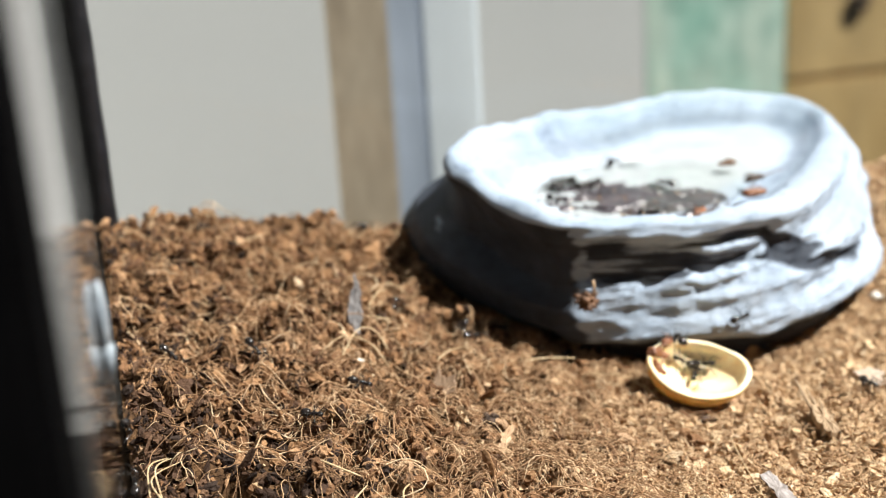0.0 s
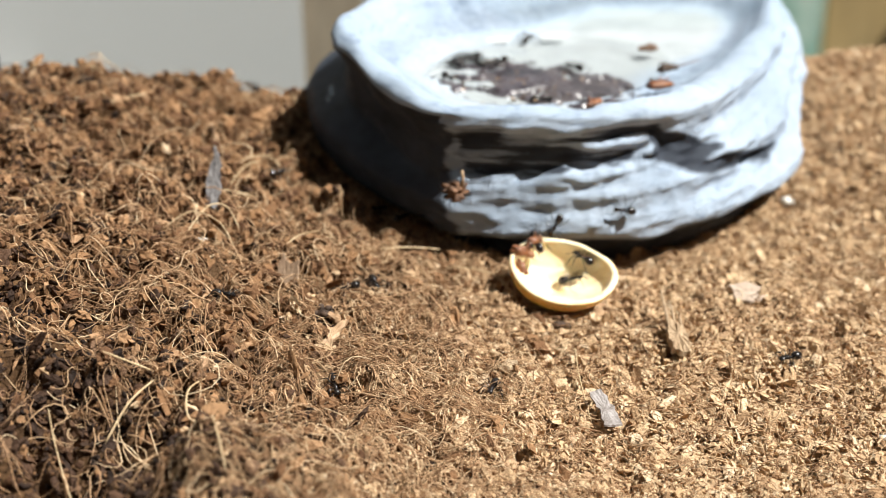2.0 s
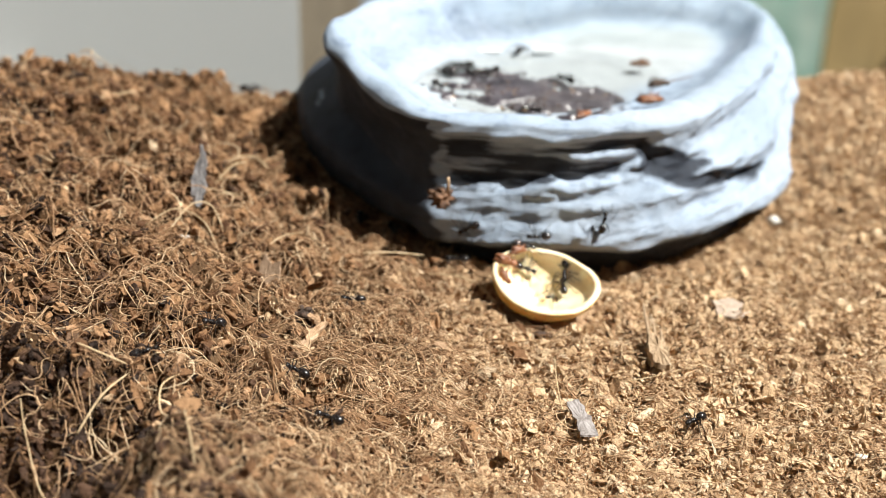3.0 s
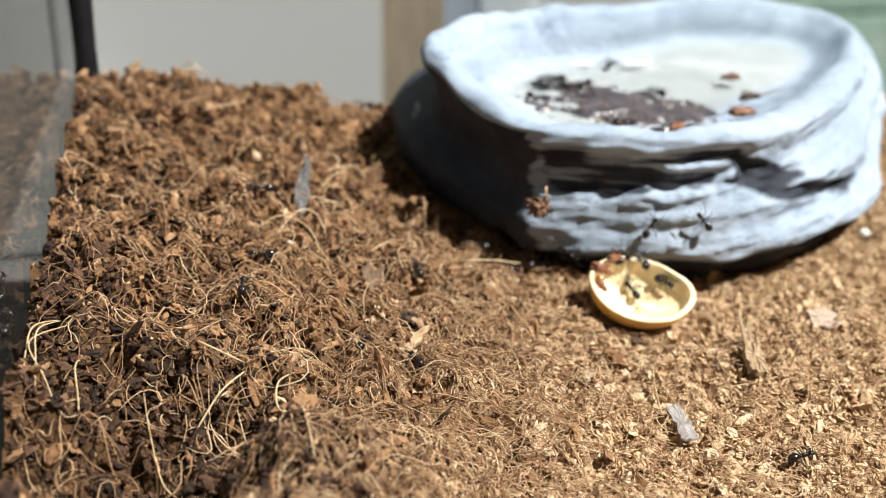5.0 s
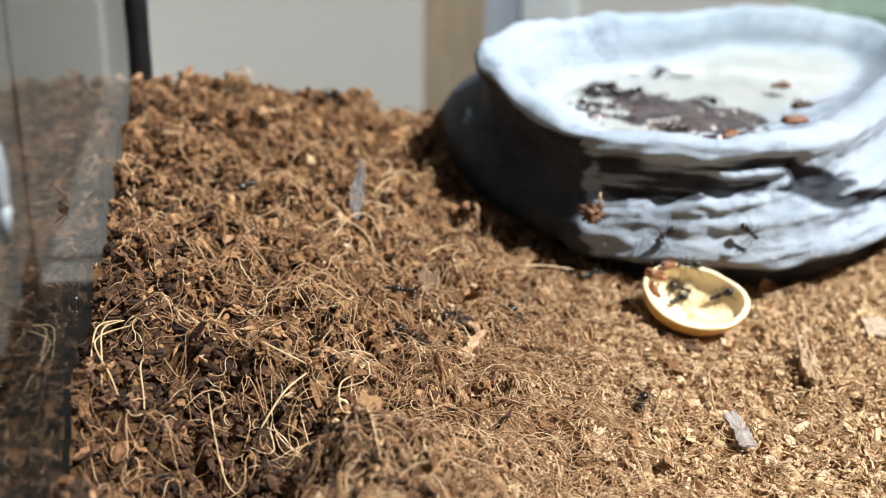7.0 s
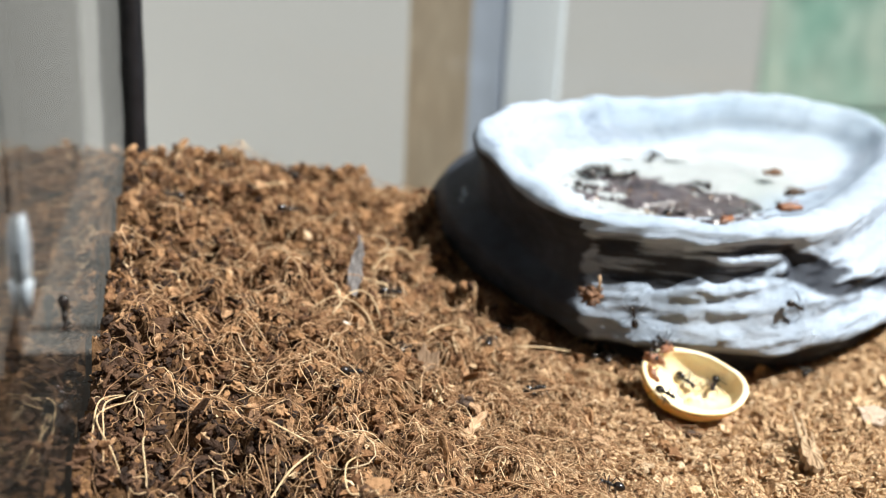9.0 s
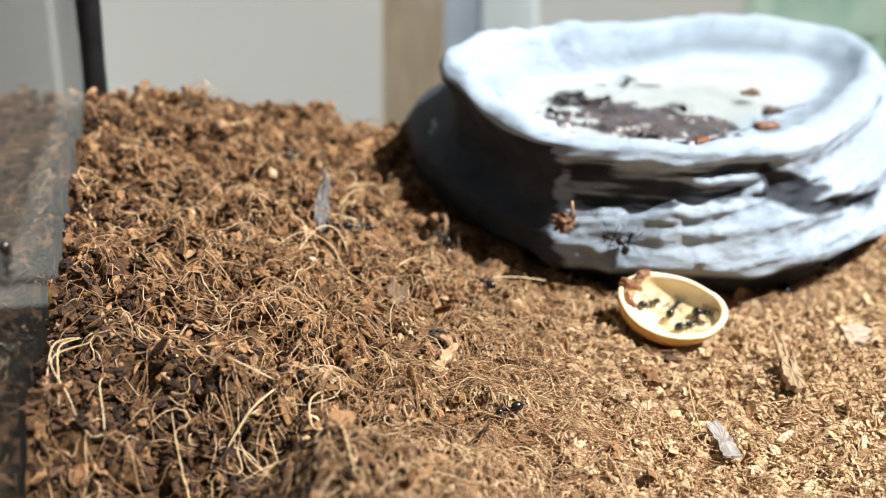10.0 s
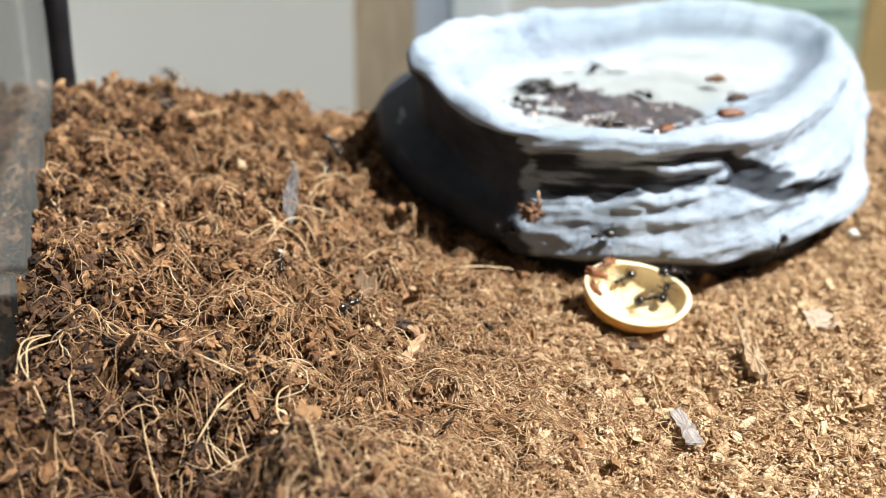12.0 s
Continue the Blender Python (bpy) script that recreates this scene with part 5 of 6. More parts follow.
    go(ant, [
        (0, 0.0472, 0.2636, 0.0056, 39, -6, -14), (0.5, 0.0496, 0.2627, 0.0062, 33, -21, -12), (1, 0.0497, 0.2630, 0.0067, 26, -34, 4),
        (1.5, 0.0515, 0.2623, 0.0088, -11, -21, 76), (2, 0.0484, 0.2640, 0.0074, -28, -8, 141), (2.5, 0.0486, 0.2638, 0.0071, -30, 31, -168),
        (3, 0.0486, 0.2636, 0.0067, 22, 42, -89), (3.5, 0.0487, 0.2634, 0.0064, 26, 28, -73), (4, 0.0489, 0.2632, 0.0062, 30, 26, -76),
        (4.5, 0.0489, 0.2629, 0.0059, 23, -12, -23), (5, 0.0499, 0.2629, 0.0068, 42, 1, -41), (5.5, 0.0502, 0.2618, 0.0058, 16, 23, -101),
        (6, 0.0499, 0.2618, 0.0055, 20, 23, -101), (6.5, 0.0501, 0.2616, 0.0055, 19, 22, -101), (7, 0.0498, 0.2621, 0.0057, -17, 27, -171),
        (7.5, 0.0495, 0.2626, 0.0060, -39, -1, 131), (8, 0.0489, 0.2630, 0.0059, -31, 1, 135), (8.5, 0.0485, 0.2634, 0.0063, -29, 32, -166),
        (9, 0.0493, 0.2616, 0.0049, 17, 12, -99), (9.5, 0.0495, 0.2617, 0.0052, 23, -7, -39), (10, 0.0515, 0.2600, 0.0053, 21, -11, -40),
        (10.5, 0.0501, 0.2613, 0.0052, 18, 17, -97), (11, 0.0503, 0.2608, 0.0050, -6, 21, -164), (11.5, 0.0496, 0.2628, 0.0064, -34, -1, 135),
        (12, 0.0507, 0.2620, 0.0063, -20, -30, 76),
    ], 12.0, in_shell)
    ant = new_ant("glossy black ant feeding in the nutshell")
    go(ant, [
        (0, 0.0424, 0.2644, 0.0060, -35, -22, 163), (0.5, 0.0405, 0.2643, 0.0077, -31, -10, -171), (1, 0.0399, 0.2638, 0.0067, -33, 24, -116),
        (1.5, 0.0398, 0.2636, 0.0063, -43, -15, -167), (2, 0.0394, 0.2637, 0.0076, -4, -44, 126), (2.5, 0.0412, 0.2644, 0.0066, 30, -20, 55),
        (3, 0.0411, 0.2642, 0.0063, 47, 19, 3), (3.5, 0.0410, 0.2640, 0.0060, 1, 39, -67), (4, 0.0410, 0.2639, 0.0057, -13, 37, -91),
        (4.5, 0.0409, 0.2637, 0.0054, 27, 28, -15), (5, 0.0419, 0.2647, 0.0070, 48, -18, 29), (5.5, 0.0416, 0.2645, 0.0066, 39, 28, -16),
        (6, 0.0409, 0.2641, 0.0062, 9, 47, -56), (6.5, 0.0420, 0.2640, 0.0054, 29, 19, -14), (7, 0.0424, 0.2640, 0.0053, 35, 11, -5),
        (7.5, 0.0429, 0.2640, 0.0051, 32, 7, 11), (8, 0.0434, 0.2641, 0.0053, 34, 1, 7), (8.5, 0.0438, 0.2641, 0.0052, 19, 28, -53),
        (9, 0.0441, 0.2631, 0.0041, 19, 18, -35), (9.5, 0.0458, 0.2628, 0.0042, 20, -8, -4), (10, 0.0460, 0.2629, 0.0043, 4, -26, 60),
        (10.5, 0.0421, 0.2646, 0.0066, -18, -39, 135), (11, 0.0431, 0.2645, 0.0061, -36, -28, 152), (11.5, 0.0414, 0.2646, 0.0075, -32, -25, 164),
        (12, 0.0422, 0.2647, 0.0067, -50, 21, -152),
    ], 12.0, in_shell)
    ant = new_ant("glossy black ant feeding in the nutshell")
    go(ant, [
        (0, 0.0449, 0.2625, 0.0037, -1, 23, -105), (0.5, 0.0447, 0.2617, 0.0031, -11, 21, -130), (1, 0.0443, 0.2618, 0.0031, 11, 18, -63),
        (1.5, 0.0458, 0.2612, 0.0033, 12, -14, -21), (2, 0.0471, 0.2608, 0.0036, -5, -17, -7), (2.5, 0.0503, 0.2607, 0.0050, -3, -21, 36),
        (3, 0.0484, 0.2618, 0.0046, -19, -8, 100), (3.5, 0.0465, 0.2628, 0.0044, -28, 5, 163), (4, 0.0442, 0.2619, 0.0032, -20, 7, -173),
        (4.5, 0.0422, 0.2624, 0.0036, -4, -24, 132), (5, 0.0430, 0.2632, 0.0042, -16, -21, 132), (5.5, 0.0423, 0.2625, 0.0036, -25, -5, -165),
        (6, 0.0423, 0.2627, 0.0038, -22, 7, -142), (6.5, 0.0417, 0.2621, 0.0034, -20, 8, -136), (7, 0.0416, 0.2621, 0.0035, -22, 6, -135),
        (7.5, 0.0415, 0.2621, 0.0035, -22, 5, -135), (8, 0.0414, 0.2620, 0.0035, -20, 1, -133), (8.5, 0.0414, 0.2620, 0.0035, -16, 15, -106),
        (9, 0.0403, 0.2518, 0.0074, -9, 4, -41), (9.5, 0.0435, 0.2620, 0.0031, 16, -11, 21), (10, 0.0486, 0.2584, 0.0036, 0, -12, 21),
        (10.5, 0.0440, 0.2621, 0.0033, 0, -22, 86), (11, 0.0469, 0.2588, 0.0034, -6, -17, 17), (11.5, 0.0462, 0.2626, 0.0042, -4, -21, 72),
        (12, 0.0477, 0.2613, 0.0040, -1, -17, 4),
    ], 12.0, in_shell)
    ant = new_ant("glossy black ant feeding in the nutshell")
    go(ant, [
        (0, 0.0407, 0.2642, 0.0067, -35, -14, 178), (0.5, 0.0391, 0.2636, 0.0082, -23, -6, -165), (1, 0.0378, 0.2623, 0.0097, -17, -7, -152),
        (1.5, 0.0383, 0.2628, 0.0093, -3, -23, 144), (2, 0.0388, 0.2634, 0.0088, 25, -20, 76), (2.5, 0.0394, 0.2638, 0.0083, 34, 10, 20),
        (3, 0.0406, 0.2644, 0.0077, 30, 10, 8), (3.5, 0.0420, 0.2647, 0.0069, 49, 11, 3), (4, 0.0436, 0.2648, 0.0068, 53, 8, -4),
        (4.5, 0.0451, 0.2646, 0.0064, 27, -30, 39), (5, 0.0452, 0.2650, 0.0095, -5, -22, 100), (5.5, 0.0448, 0.2650, 0.0083, -30, -9, 165),
        (6, 0.0450, 0.2650, 0.0083, -11, 17, -137), (6.5, 0.0454, 0.2649, 0.0075, -32, 10, -168), (7, 0.0429, 0.2649, 0.0074, -41, 0, -171),
        (7.5, 0.0404, 0.2642, 0.0073, -41, 3, -149), (8, 0.0379, 0.2622, 0.0068, -49, 6, -139), (8.5, 0.0368, 0.2605, 0.0072, -40, -13, -126),
        (9, 0.0370, 0.2608, 0.0071, -32, 31, -79), (9.5, 0.0388, 0.2620, 0.0052, 19, 32, -3), (10, 0.0413, 0.2632, 0.0046, 30, -5, 29),
        (10.5, 0.0442, 0.2646, 0.0062, 33, -23, 31), (11, 0.0464, 0.2647, 0.0091, 22, 1, -4), (11.5, 0.0505, 0.2630, 0.0089, 18, -5, -17),
        (12, 0.0515, 0.2633, 0.0092, -2, 0, 16),
    ], 12.0, in_shell)
    ant = new_ant("glossy black ant running over the substrate")
    go(ant, [
        (0, -0.0162, 0.2342, 0.0170, 14, 23, 13), (0.5, -0.0027, 0.2364, 0.0147, -17, 25, 29), (1, 0.0051, 0.2473, 0.0100, 36, 2, 38),
        (1.5, 0.0152, 0.2546, 0.0091, 6, 2, -1), (2, 0.0124, 0.2474, 0.0080, 9, 5, -64), (2.5, 0.0143, 0.2398, 0.0089, -16, 0, -93),
        (3, 0.0124, 0.2401, 0.0094, -2, -12, -155), (3.5, 0.0104, 0.2405, 0.0099, -4, -5, -156), (4, 0.0088, 0.2385, 0.0101, 2, 1, -154),
        (4.5, 0.0068, 0.2388, 0.0098, -18, 22, 141), (5, 0.0043, 0.2486, 0.0123, 9, -25, 120), (5.5, -0.0035, 0.2549, 0.0136, -18, -17, -172),
        (6, -0.0095, 0.2385, 0.0148, 10, -21, -104), (6.5, -0.0047, 0.2217, 0.0142, -29, 18, -58), (7, -0.0039, 0.2324, 0.0149, 16, 5, 6),
        (7.5, -0.0026, 0.2433, 0.0092, 23, -10, 68), (8, -0.0145, 0.2512, 0.0149, 1, -19, 121), (8.5, -0.0137, 0.2620, 0.0166, 12, -4, 84),
        (9, -0.0133, 0.2620, 0.0163, 12, 7, 22), (9.5, -0.0128, 0.2619, 0.0160, 11, 7, 24), (10, -0.0124, 0.2624, 0.0158, 9, 8, 28),
        (10.5, -0.0119, 0.2624, 0.0156, 15, -1, 84), (11, -0.0109, 0.2727, 0.0175, -3, 4, 106), (11.5, -0.0173, 0.2806, 0.0150, 17, -14, 115),
        (12, -0.0206, 0.2894, 0.0165, 11, -23, 108),
    ], 11.0)
    ant = new_ant("glossy black ant running over the substrate")
    go(ant, [
        (0, -0.0003, 0.2689, 0.0124, -20, 17, -97), (0.5, -0.0009, 0.2570, 0.0115, -5, -5, -69), (1, 0.0070, 0.2484, 0.0103, -24, 23, -65),
        (1.5, 0.0114, 0.2384, 0.0100, -6, -2, -79), (2, 0.0082, 0.2418, 0.0096, 12, 4, -142), (2.5, 0.0036, 0.2426, 0.0077, -25, -2, -180),
        (3, -0.0027, 0.2423, 0.0090, -10, -19, -179), (3.5, -0.0092, 0.2423, 0.0119, -2, -4, -144), (4, -0.0130, 0.2349, 0.0138, -26, -5, -154),
        (4.5, -0.0193, 0.2346, 0.0182, -7, -10, 180), (5, -0.0205, 0.2345, 0.0186, -9, -8, -156), (5.5, -0.0213, 0.2337, 0.0181, 2, -14, 140),
        (6, -0.0235, 0.2417, 0.0173, 9, 2, 126), (6.5, -0.0299, 0.2469, 0.0216, 8, -10, 125), (7, -0.0347, 0.2573, 0.0192, -20, -4, 116),
        (7.5, -0.0390, 0.2682, 0.0202, 0, 0, 148), (8, -0.0541, 0.2696, 0.0255, 26, -21, 146), (8.5, -0.0589, 0.2801, 0.0258, -20, -5, 160),
        (9, -0.0616, 0.2719, 0.0275, -5, -18, -137), (9.5, -0.0648, 0.2636, 0.0241, -1, 1, -75), (10, -0.0571, 0.2551, 0.0219, -2, -7, -73),
        (10.5, -0.0599, 0.2469, 0.0248, 9, 10, -11), (11, -0.0517, 0.2580, 0.0216, 14, -13, 49), (11.5, -0.0537, 0.2714, 0.0251, 36, 5, 106),
        (12, -0.0515, 0.2838, 0.0297, 18, -4, 86),
    ], 11.0)
    ant = new_ant("glossy black ant running over the substrate")
    go(ant, [
        (0, -0.0211, 0.2156, 0.0201, 3, -6, -30), (0.5, -0.0103, 0.2097, 0.0176, 21, 9, -13), (1, 0.0013, 0.2131, 0.0100, -5, -18, 11),
        (1.5, 0.0126, 0.2127, 0.0085, 19, 6, -3), (2, 0.0120, 0.2128, 0.0081, -4, 15, -67), (2.5, 0.0115, 0.2124, 0.0070, -13, -8, -127),
        (3, 0.0088, 0.2139, 0.0103, 6, -17, 169), (3.5, 0.0062, 0.2156, 0.0108, 8, -5, -176), (4, 0.0026, 0.2135, 0.0110, 15, 26, -169),
        (4.5, -0.0000, 0.2150, 0.0104, -9, -28, 148), (5, 0.0014, 0.2199, 0.0115, 2, 1, 92), (5.5, -0.0004, 0.2247, 0.0127, 18, 8, 81),
        (6, 0.0017, 0.2268, 0.0082, -8, 3, 67), (6.5, 0.0021, 0.2298, 0.0105, 15, -13, 75), (7, 0.0036, 0.2335, 0.0106, 15, 12, 67),
        (7.5, 0.0054, 0.2372, 0.0096, 5, 3, 101), (8, 0.0022, 0.2414, 0.0103, 9, -13, 100), (8.5, 0.0037, 0.2451, 0.0099, 24, -20, 66),
        (9, 0.0067, 0.2559, 0.0111, 5, 7, 94), (9.5, 0.0026, 0.2663, 0.0109, 14, 4, 114), (10, 0.0008, 0.2693, 0.0106, -12, -12, 138),
        (10.5, -0.0025, 0.2706, 0.0134, -15, -12, 120), (11, -0.0050, 0.2800, 0.0117, 6, 8, 128), (11.5, -0.0133, 0.2848, 0.0141, -3, -4, 140),
        (12, -0.0193, 0.2915, 0.0197, 6, -20, 133),
    ], 11.0)
    ant = new_ant("glossy black ant running over the substrate")
    go(ant, [
        (0, -0.0504, 0.2357, 0.0227, -26, 23, -34), (0.5, -0.0437, 0.2313, 0.0195, -17, 16, -10), (1, -0.0360, 0.2328, 0.0171, 2, -22, 1),
        (1.5, -0.0287, 0.2319, 0.0185, -6, 23, -53), (2, -0.0233, 0.2125, 0.0148, 5, -2, -57), (2.5, -0.0075, 0.2000, 0.0155, 21, 15, -26),
        (3, -0.0097, 0.2027, 0.0177, -20, -3, 41), (3.5, -0.0118, 0.2057, 0.0164, 5, 13, 103), (4, -0.0165, 0.2050, 0.0155, 11, -19, 159),
        (4.5, -0.0187, 0.2077, 0.0188, 13, 10, 105), (5, -0.0183, 0.2188, 0.0205, 11, -7, 104), (5.5, -0.0246, 0.2278, 0.0158, 6, -6, 40),
        (6, -0.0144, 0.2183, 0.0179, 2, 12, -21), (6.5, -0.0005, 0.2167, 0.0124, 22, 21, 13), (7, -0.0033, 0.2211, 0.0131, 30, 8, 78),
        (7.5, -0.0059, 0.2256, 0.0152, 12, 1, 141), (8, -0.0127, 0.2253, 0.0134, 21, 6, 159), (8.5, -0.0155, 0.2297, 0.0152, 16, -1, 95),
        (9, -0.0068, 0.2444, 0.0131, 11, 7, 78), (9.5, -0.0085, 0.2613, 0.0134, 14, -17, 127), (10, -0.0168, 0.2576, 0.0178, 2, -3, -169),
        (10.5, -0.0212, 0.2497, 0.0164, -6, 9, -111), (11, -0.0214, 0.2446, 0.0175, -6, -2, -71), (11.5, -0.0181, 0.2410, 0.0185, -1, -1, -56),
        (12, -0.0162, 0.2368, 0.0178, -12, 21, -68),
    ], 11.0)
    ant = new_ant("glossy black ant running over the substrate")
    go(ant, [
        (0, 0.0772, 0.2574, 0.0034, 0, 0, -58), (0.5, 0.0821, 0.2495, 0.0029, 2, 1, -36), (1, 0.0910, 0.2475, 0.0024, -2, 1, -22),
        (1.5, 0.0982, 0.2431, 0.0025, -2, -1, -85), (2, 0.0838, 0.2392, 0.0025, -5, -3, -146), (2.5, 0.0744, 0.2275, 0.0013, 2, 1, -129),
        (3, 0.0713, 0.2238, 0.0017, 0, -1, -132), (3.5, 0.0678, 0.2201, 0.0013, -1, 6, -97), (4, 0.0700, 0.2140, 0.0006, -1, 1, -96),
        (4.5, 0.0668, 0.2102, 0.0010, -5, -3, -33), (5, 0.0728, 0.2169, 0.0008, 3, -3, 31), (5.5, 0.0737, 0.2258, 0.0015, -1, 2, 94),
        (6, 0.0557, 0.2310, 0.0019, 1, -2, 156), (6.5, 0.0380, 0.2245, 0.0035, 0, 5, -157), (7, 0.0379, 0.2236, 0.0033, 2, 2, -98),
        (7.5, 0.0377, 0.2226, 0.0033, 1, 1, -63), (8, 0.0388, 0.2218, 0.0034, -1, 4, -62), (8.5, 0.0387, 0.2208, 0.0034, -2, 0, -125),
        (9, 0.0318, 0.2205, 0.0050, -2, -12, -179), (9.5, 0.0247, 0.2205, 0.0068, -9, -13, -144), (10, 0.0206, 0.2123, 0.0088, -21, 4, -145),
        (10.5, 0.0137, 0.2120, 0.0073, -14, 5, -178), (11, 0.0132, 0.2123, 0.0075, -17, -1, -173), (11.5, 0.0127, 0.2121, 0.0066, -13, 1, -156),
        (12, 0.0123, 0.2121, 0.0063, -12, -3, -155),
    ], 11.0)
    ant = new_ant("glossy black ant running over the substrate")
    go(ant, [
        (0, 0.0199, 0.2713, 0.0044, -15, 0, -102), (0.5, 0.0197, 0.2709, 0.0042, -14, 2, -85), (1, 0.0198, 0.2706, 0.0041, -3, 13, -23),
        (1.5, 0.0328, 0.2757, 0.0026, 0, 7, 9), (2, 0.0289, 0.2721, 0.0048, -10, 3, -54), (2.5, 0.0279, 0.2669, 0.0056, -2, 0, -113),
        (3, 0.0271, 0.2678, 0.0053, -1, 0, -176), (3.5, 0.0263, 0.2686, 0.0052, -5, 3, 168), (4, 0.0248, 0.2682, 0.0053, -7, 5, 169),
        (4.5, 0.0240, 0.2691, 0.0052, -5, -1, 106), (5, 0.0247, 0.2692, 0.0054, 0, -7, 43), (5.5, 0.0251, 0.2697, 0.0055, 1, -7, 43),
        (6, 0.0246, 0.2697, 0.0055, -6, -4, 107), (6.5, 0.0242, 0.2694, 0.0054, -5, 4, 169), (7, 0.0245, 0.2673, 0.0049, 3, 7, -128),
        (7.5, 0.0246, 0.2651, 0.0042, 6, -3, -65), (8, 0.0272, 0.2639, 0.0049, 1, 5, -49), (8.5, 0.0275, 0.2617, 0.0048, 3, 8, 15),
        (9, 0.0291, 0.2679, 0.0055, 5, -1, 77), (9.5, 0.0268, 0.2738, 0.0055, 6, 1, 95), (10, 0.0281, 0.2774, 0.0039, 9, 5, 88),
        (10.5, 0.0270, 0.2811, 0.0043, 2, -6, 131), (11, 0.0244, 0.2817, 0.0042, -11, -3, -172), (11.5, 0.0222, 0.2803, 0.0054, 0, -9, -157),
        (12, 0.0199, 0.2797, 0.0050, -2, -4, -166),
    ], 11.0)
    ant = new_ant("glossy black ant running over the substrate")
    go(ant, [
        (0, -0.0358, 0.2389, 0.0221, -10, 26, -46), (0.5, -0.0300, 0.2337, 0.0213, -9, 25, -61), (1, -0.0274, 0.2241, 0.0158, -19, 3, -45),
        (1.5, -0.0190, 0.2223, 0.0194, -28, 5, -4), (2, -0.0079, 0.2242, 0.0167, -19, -6, -18), (2.5, -0.0044, 0.2158, 0.0160, -33, 8, -74),
        (3, -0.0047, 0.2156, 0.0164, -24, -25, -129), (3.5, -0.0051, 0.2154, 0.0166, -27, -17, -117), (4, -0.0051, 0.2150, 0.0165, -28, -13, -109),
        (4.5, -0.0054, 0.2148, 0.0166, -2, -26, -175), (5, -0.0090, 0.2262, 0.0137, 7, 23, 136), (5.5, -0.0187, 0.2333, 0.0168, 19, -2, 69),
        (6, -0.0004, 0.2315, 0.0131, 15, 8, 11), (6.5, 0.0154, 0.2409, 0.0080, 3, 21, 29), (7, 0.0145, 0.2395, 0.0089, -7, 13, -37),
        (7.5, 0.0135, 0.2383, 0.0096, -10, -2, -91), (8, 0.0143, 0.2363, 0.0083, -6, 1, -92), (8.5, 0.0134, 0.2350, 0.0097, 10, 16, -28),
        (9, 0.0170, 0.2478, 0.0068, 14, 0, 34), (9.5, 0.0123, 0.2603, 0.0090, 6, 1, 97), (10, 0.0106, 0.2555, 0.0099, 3, -9, 159),
        (10.5, 0.0120, 0.2506, 0.0090, 0, -10, -137), (11, 0.0131, 0.2465, 0.0067, 5, -3, -73), (11.5, 0.0167, 0.2444, 0.0059, -4, 7, -39),
        (12, 0.0193, 0.2415, 0.0062, -11, -8, -48),
    ], 11.0)
    ant = new_ant("glossy black ant running over the substrate")
    go(ant, [
        (0, -0.0143, 0.2744, 0.0156, 6, 11, -93), (0.5, -0.0147, 0.2700, 0.0162, -7, 7, -73), (1, -0.0120, 0.2667, 0.0148, -8, -4, -58),
        (1.5, -0.0105, 0.2630, 0.0160, -13, 20, 1), (2, -0.0120, 0.2757, 0.0166, 15, 10, 66), (2.5, -0.0208, 0.2850, 0.0170, 17, -5, 127),
        (3, -0.0205, 0.2769, 0.0166, -5, -28, -170), (3.5, -0.0206, 0.2686, 0.0207, -27, -8, -106), (4, -0.0111, 0.2636, 0.0165, -23, -3, -46),
        (4.5, -0.0108, 0.2554, 0.0165, -6, 13, -108), (5, -0.0270, 0.2547, 0.0226, -14, -10, -160), (5.5, -0.0397, 0.2445, 0.0230, -19, -9, -147),
        (6, -0.0405, 0.2476, 0.0209, 14, -3, 150), (6.5, -0.0430, 0.2496, 0.0221, 9, -4, 93), (7, -0.0410, 0.2569, 0.0216, 14, 5, 73),
        (7.5, -0.0386, 0.2642, 0.0199, 13, 11, 111), (8, -0.0457, 0.2712, 0.0219, 12, -9, 108), (8.5, -0.0437, 0.2784, 0.0208, 27, -8, 58),
        (9, -0.0394, 0.2808, 0.0239, -4, 9, 27), (9.5, -0.0349, 0.2830, 0.0212, 11, 36, 65), (10, -0.0348, 0.2895, 0.0194, 16, -17, 56),
        (10.5, -0.0305, 0.2919, 0.0192, 18, 2, 7), (11, -0.0267, 0.2907, 0.0186, 22, -4, 5), (11.5, -0.0232, 0.2924, 0.0199, -7, -4, 17),
        (12, -0.0196, 0.2930, 0.0205, 0, 20, 8),
    ], 11.0)
    ant = new_ant("glossy black ant running over the substrate")
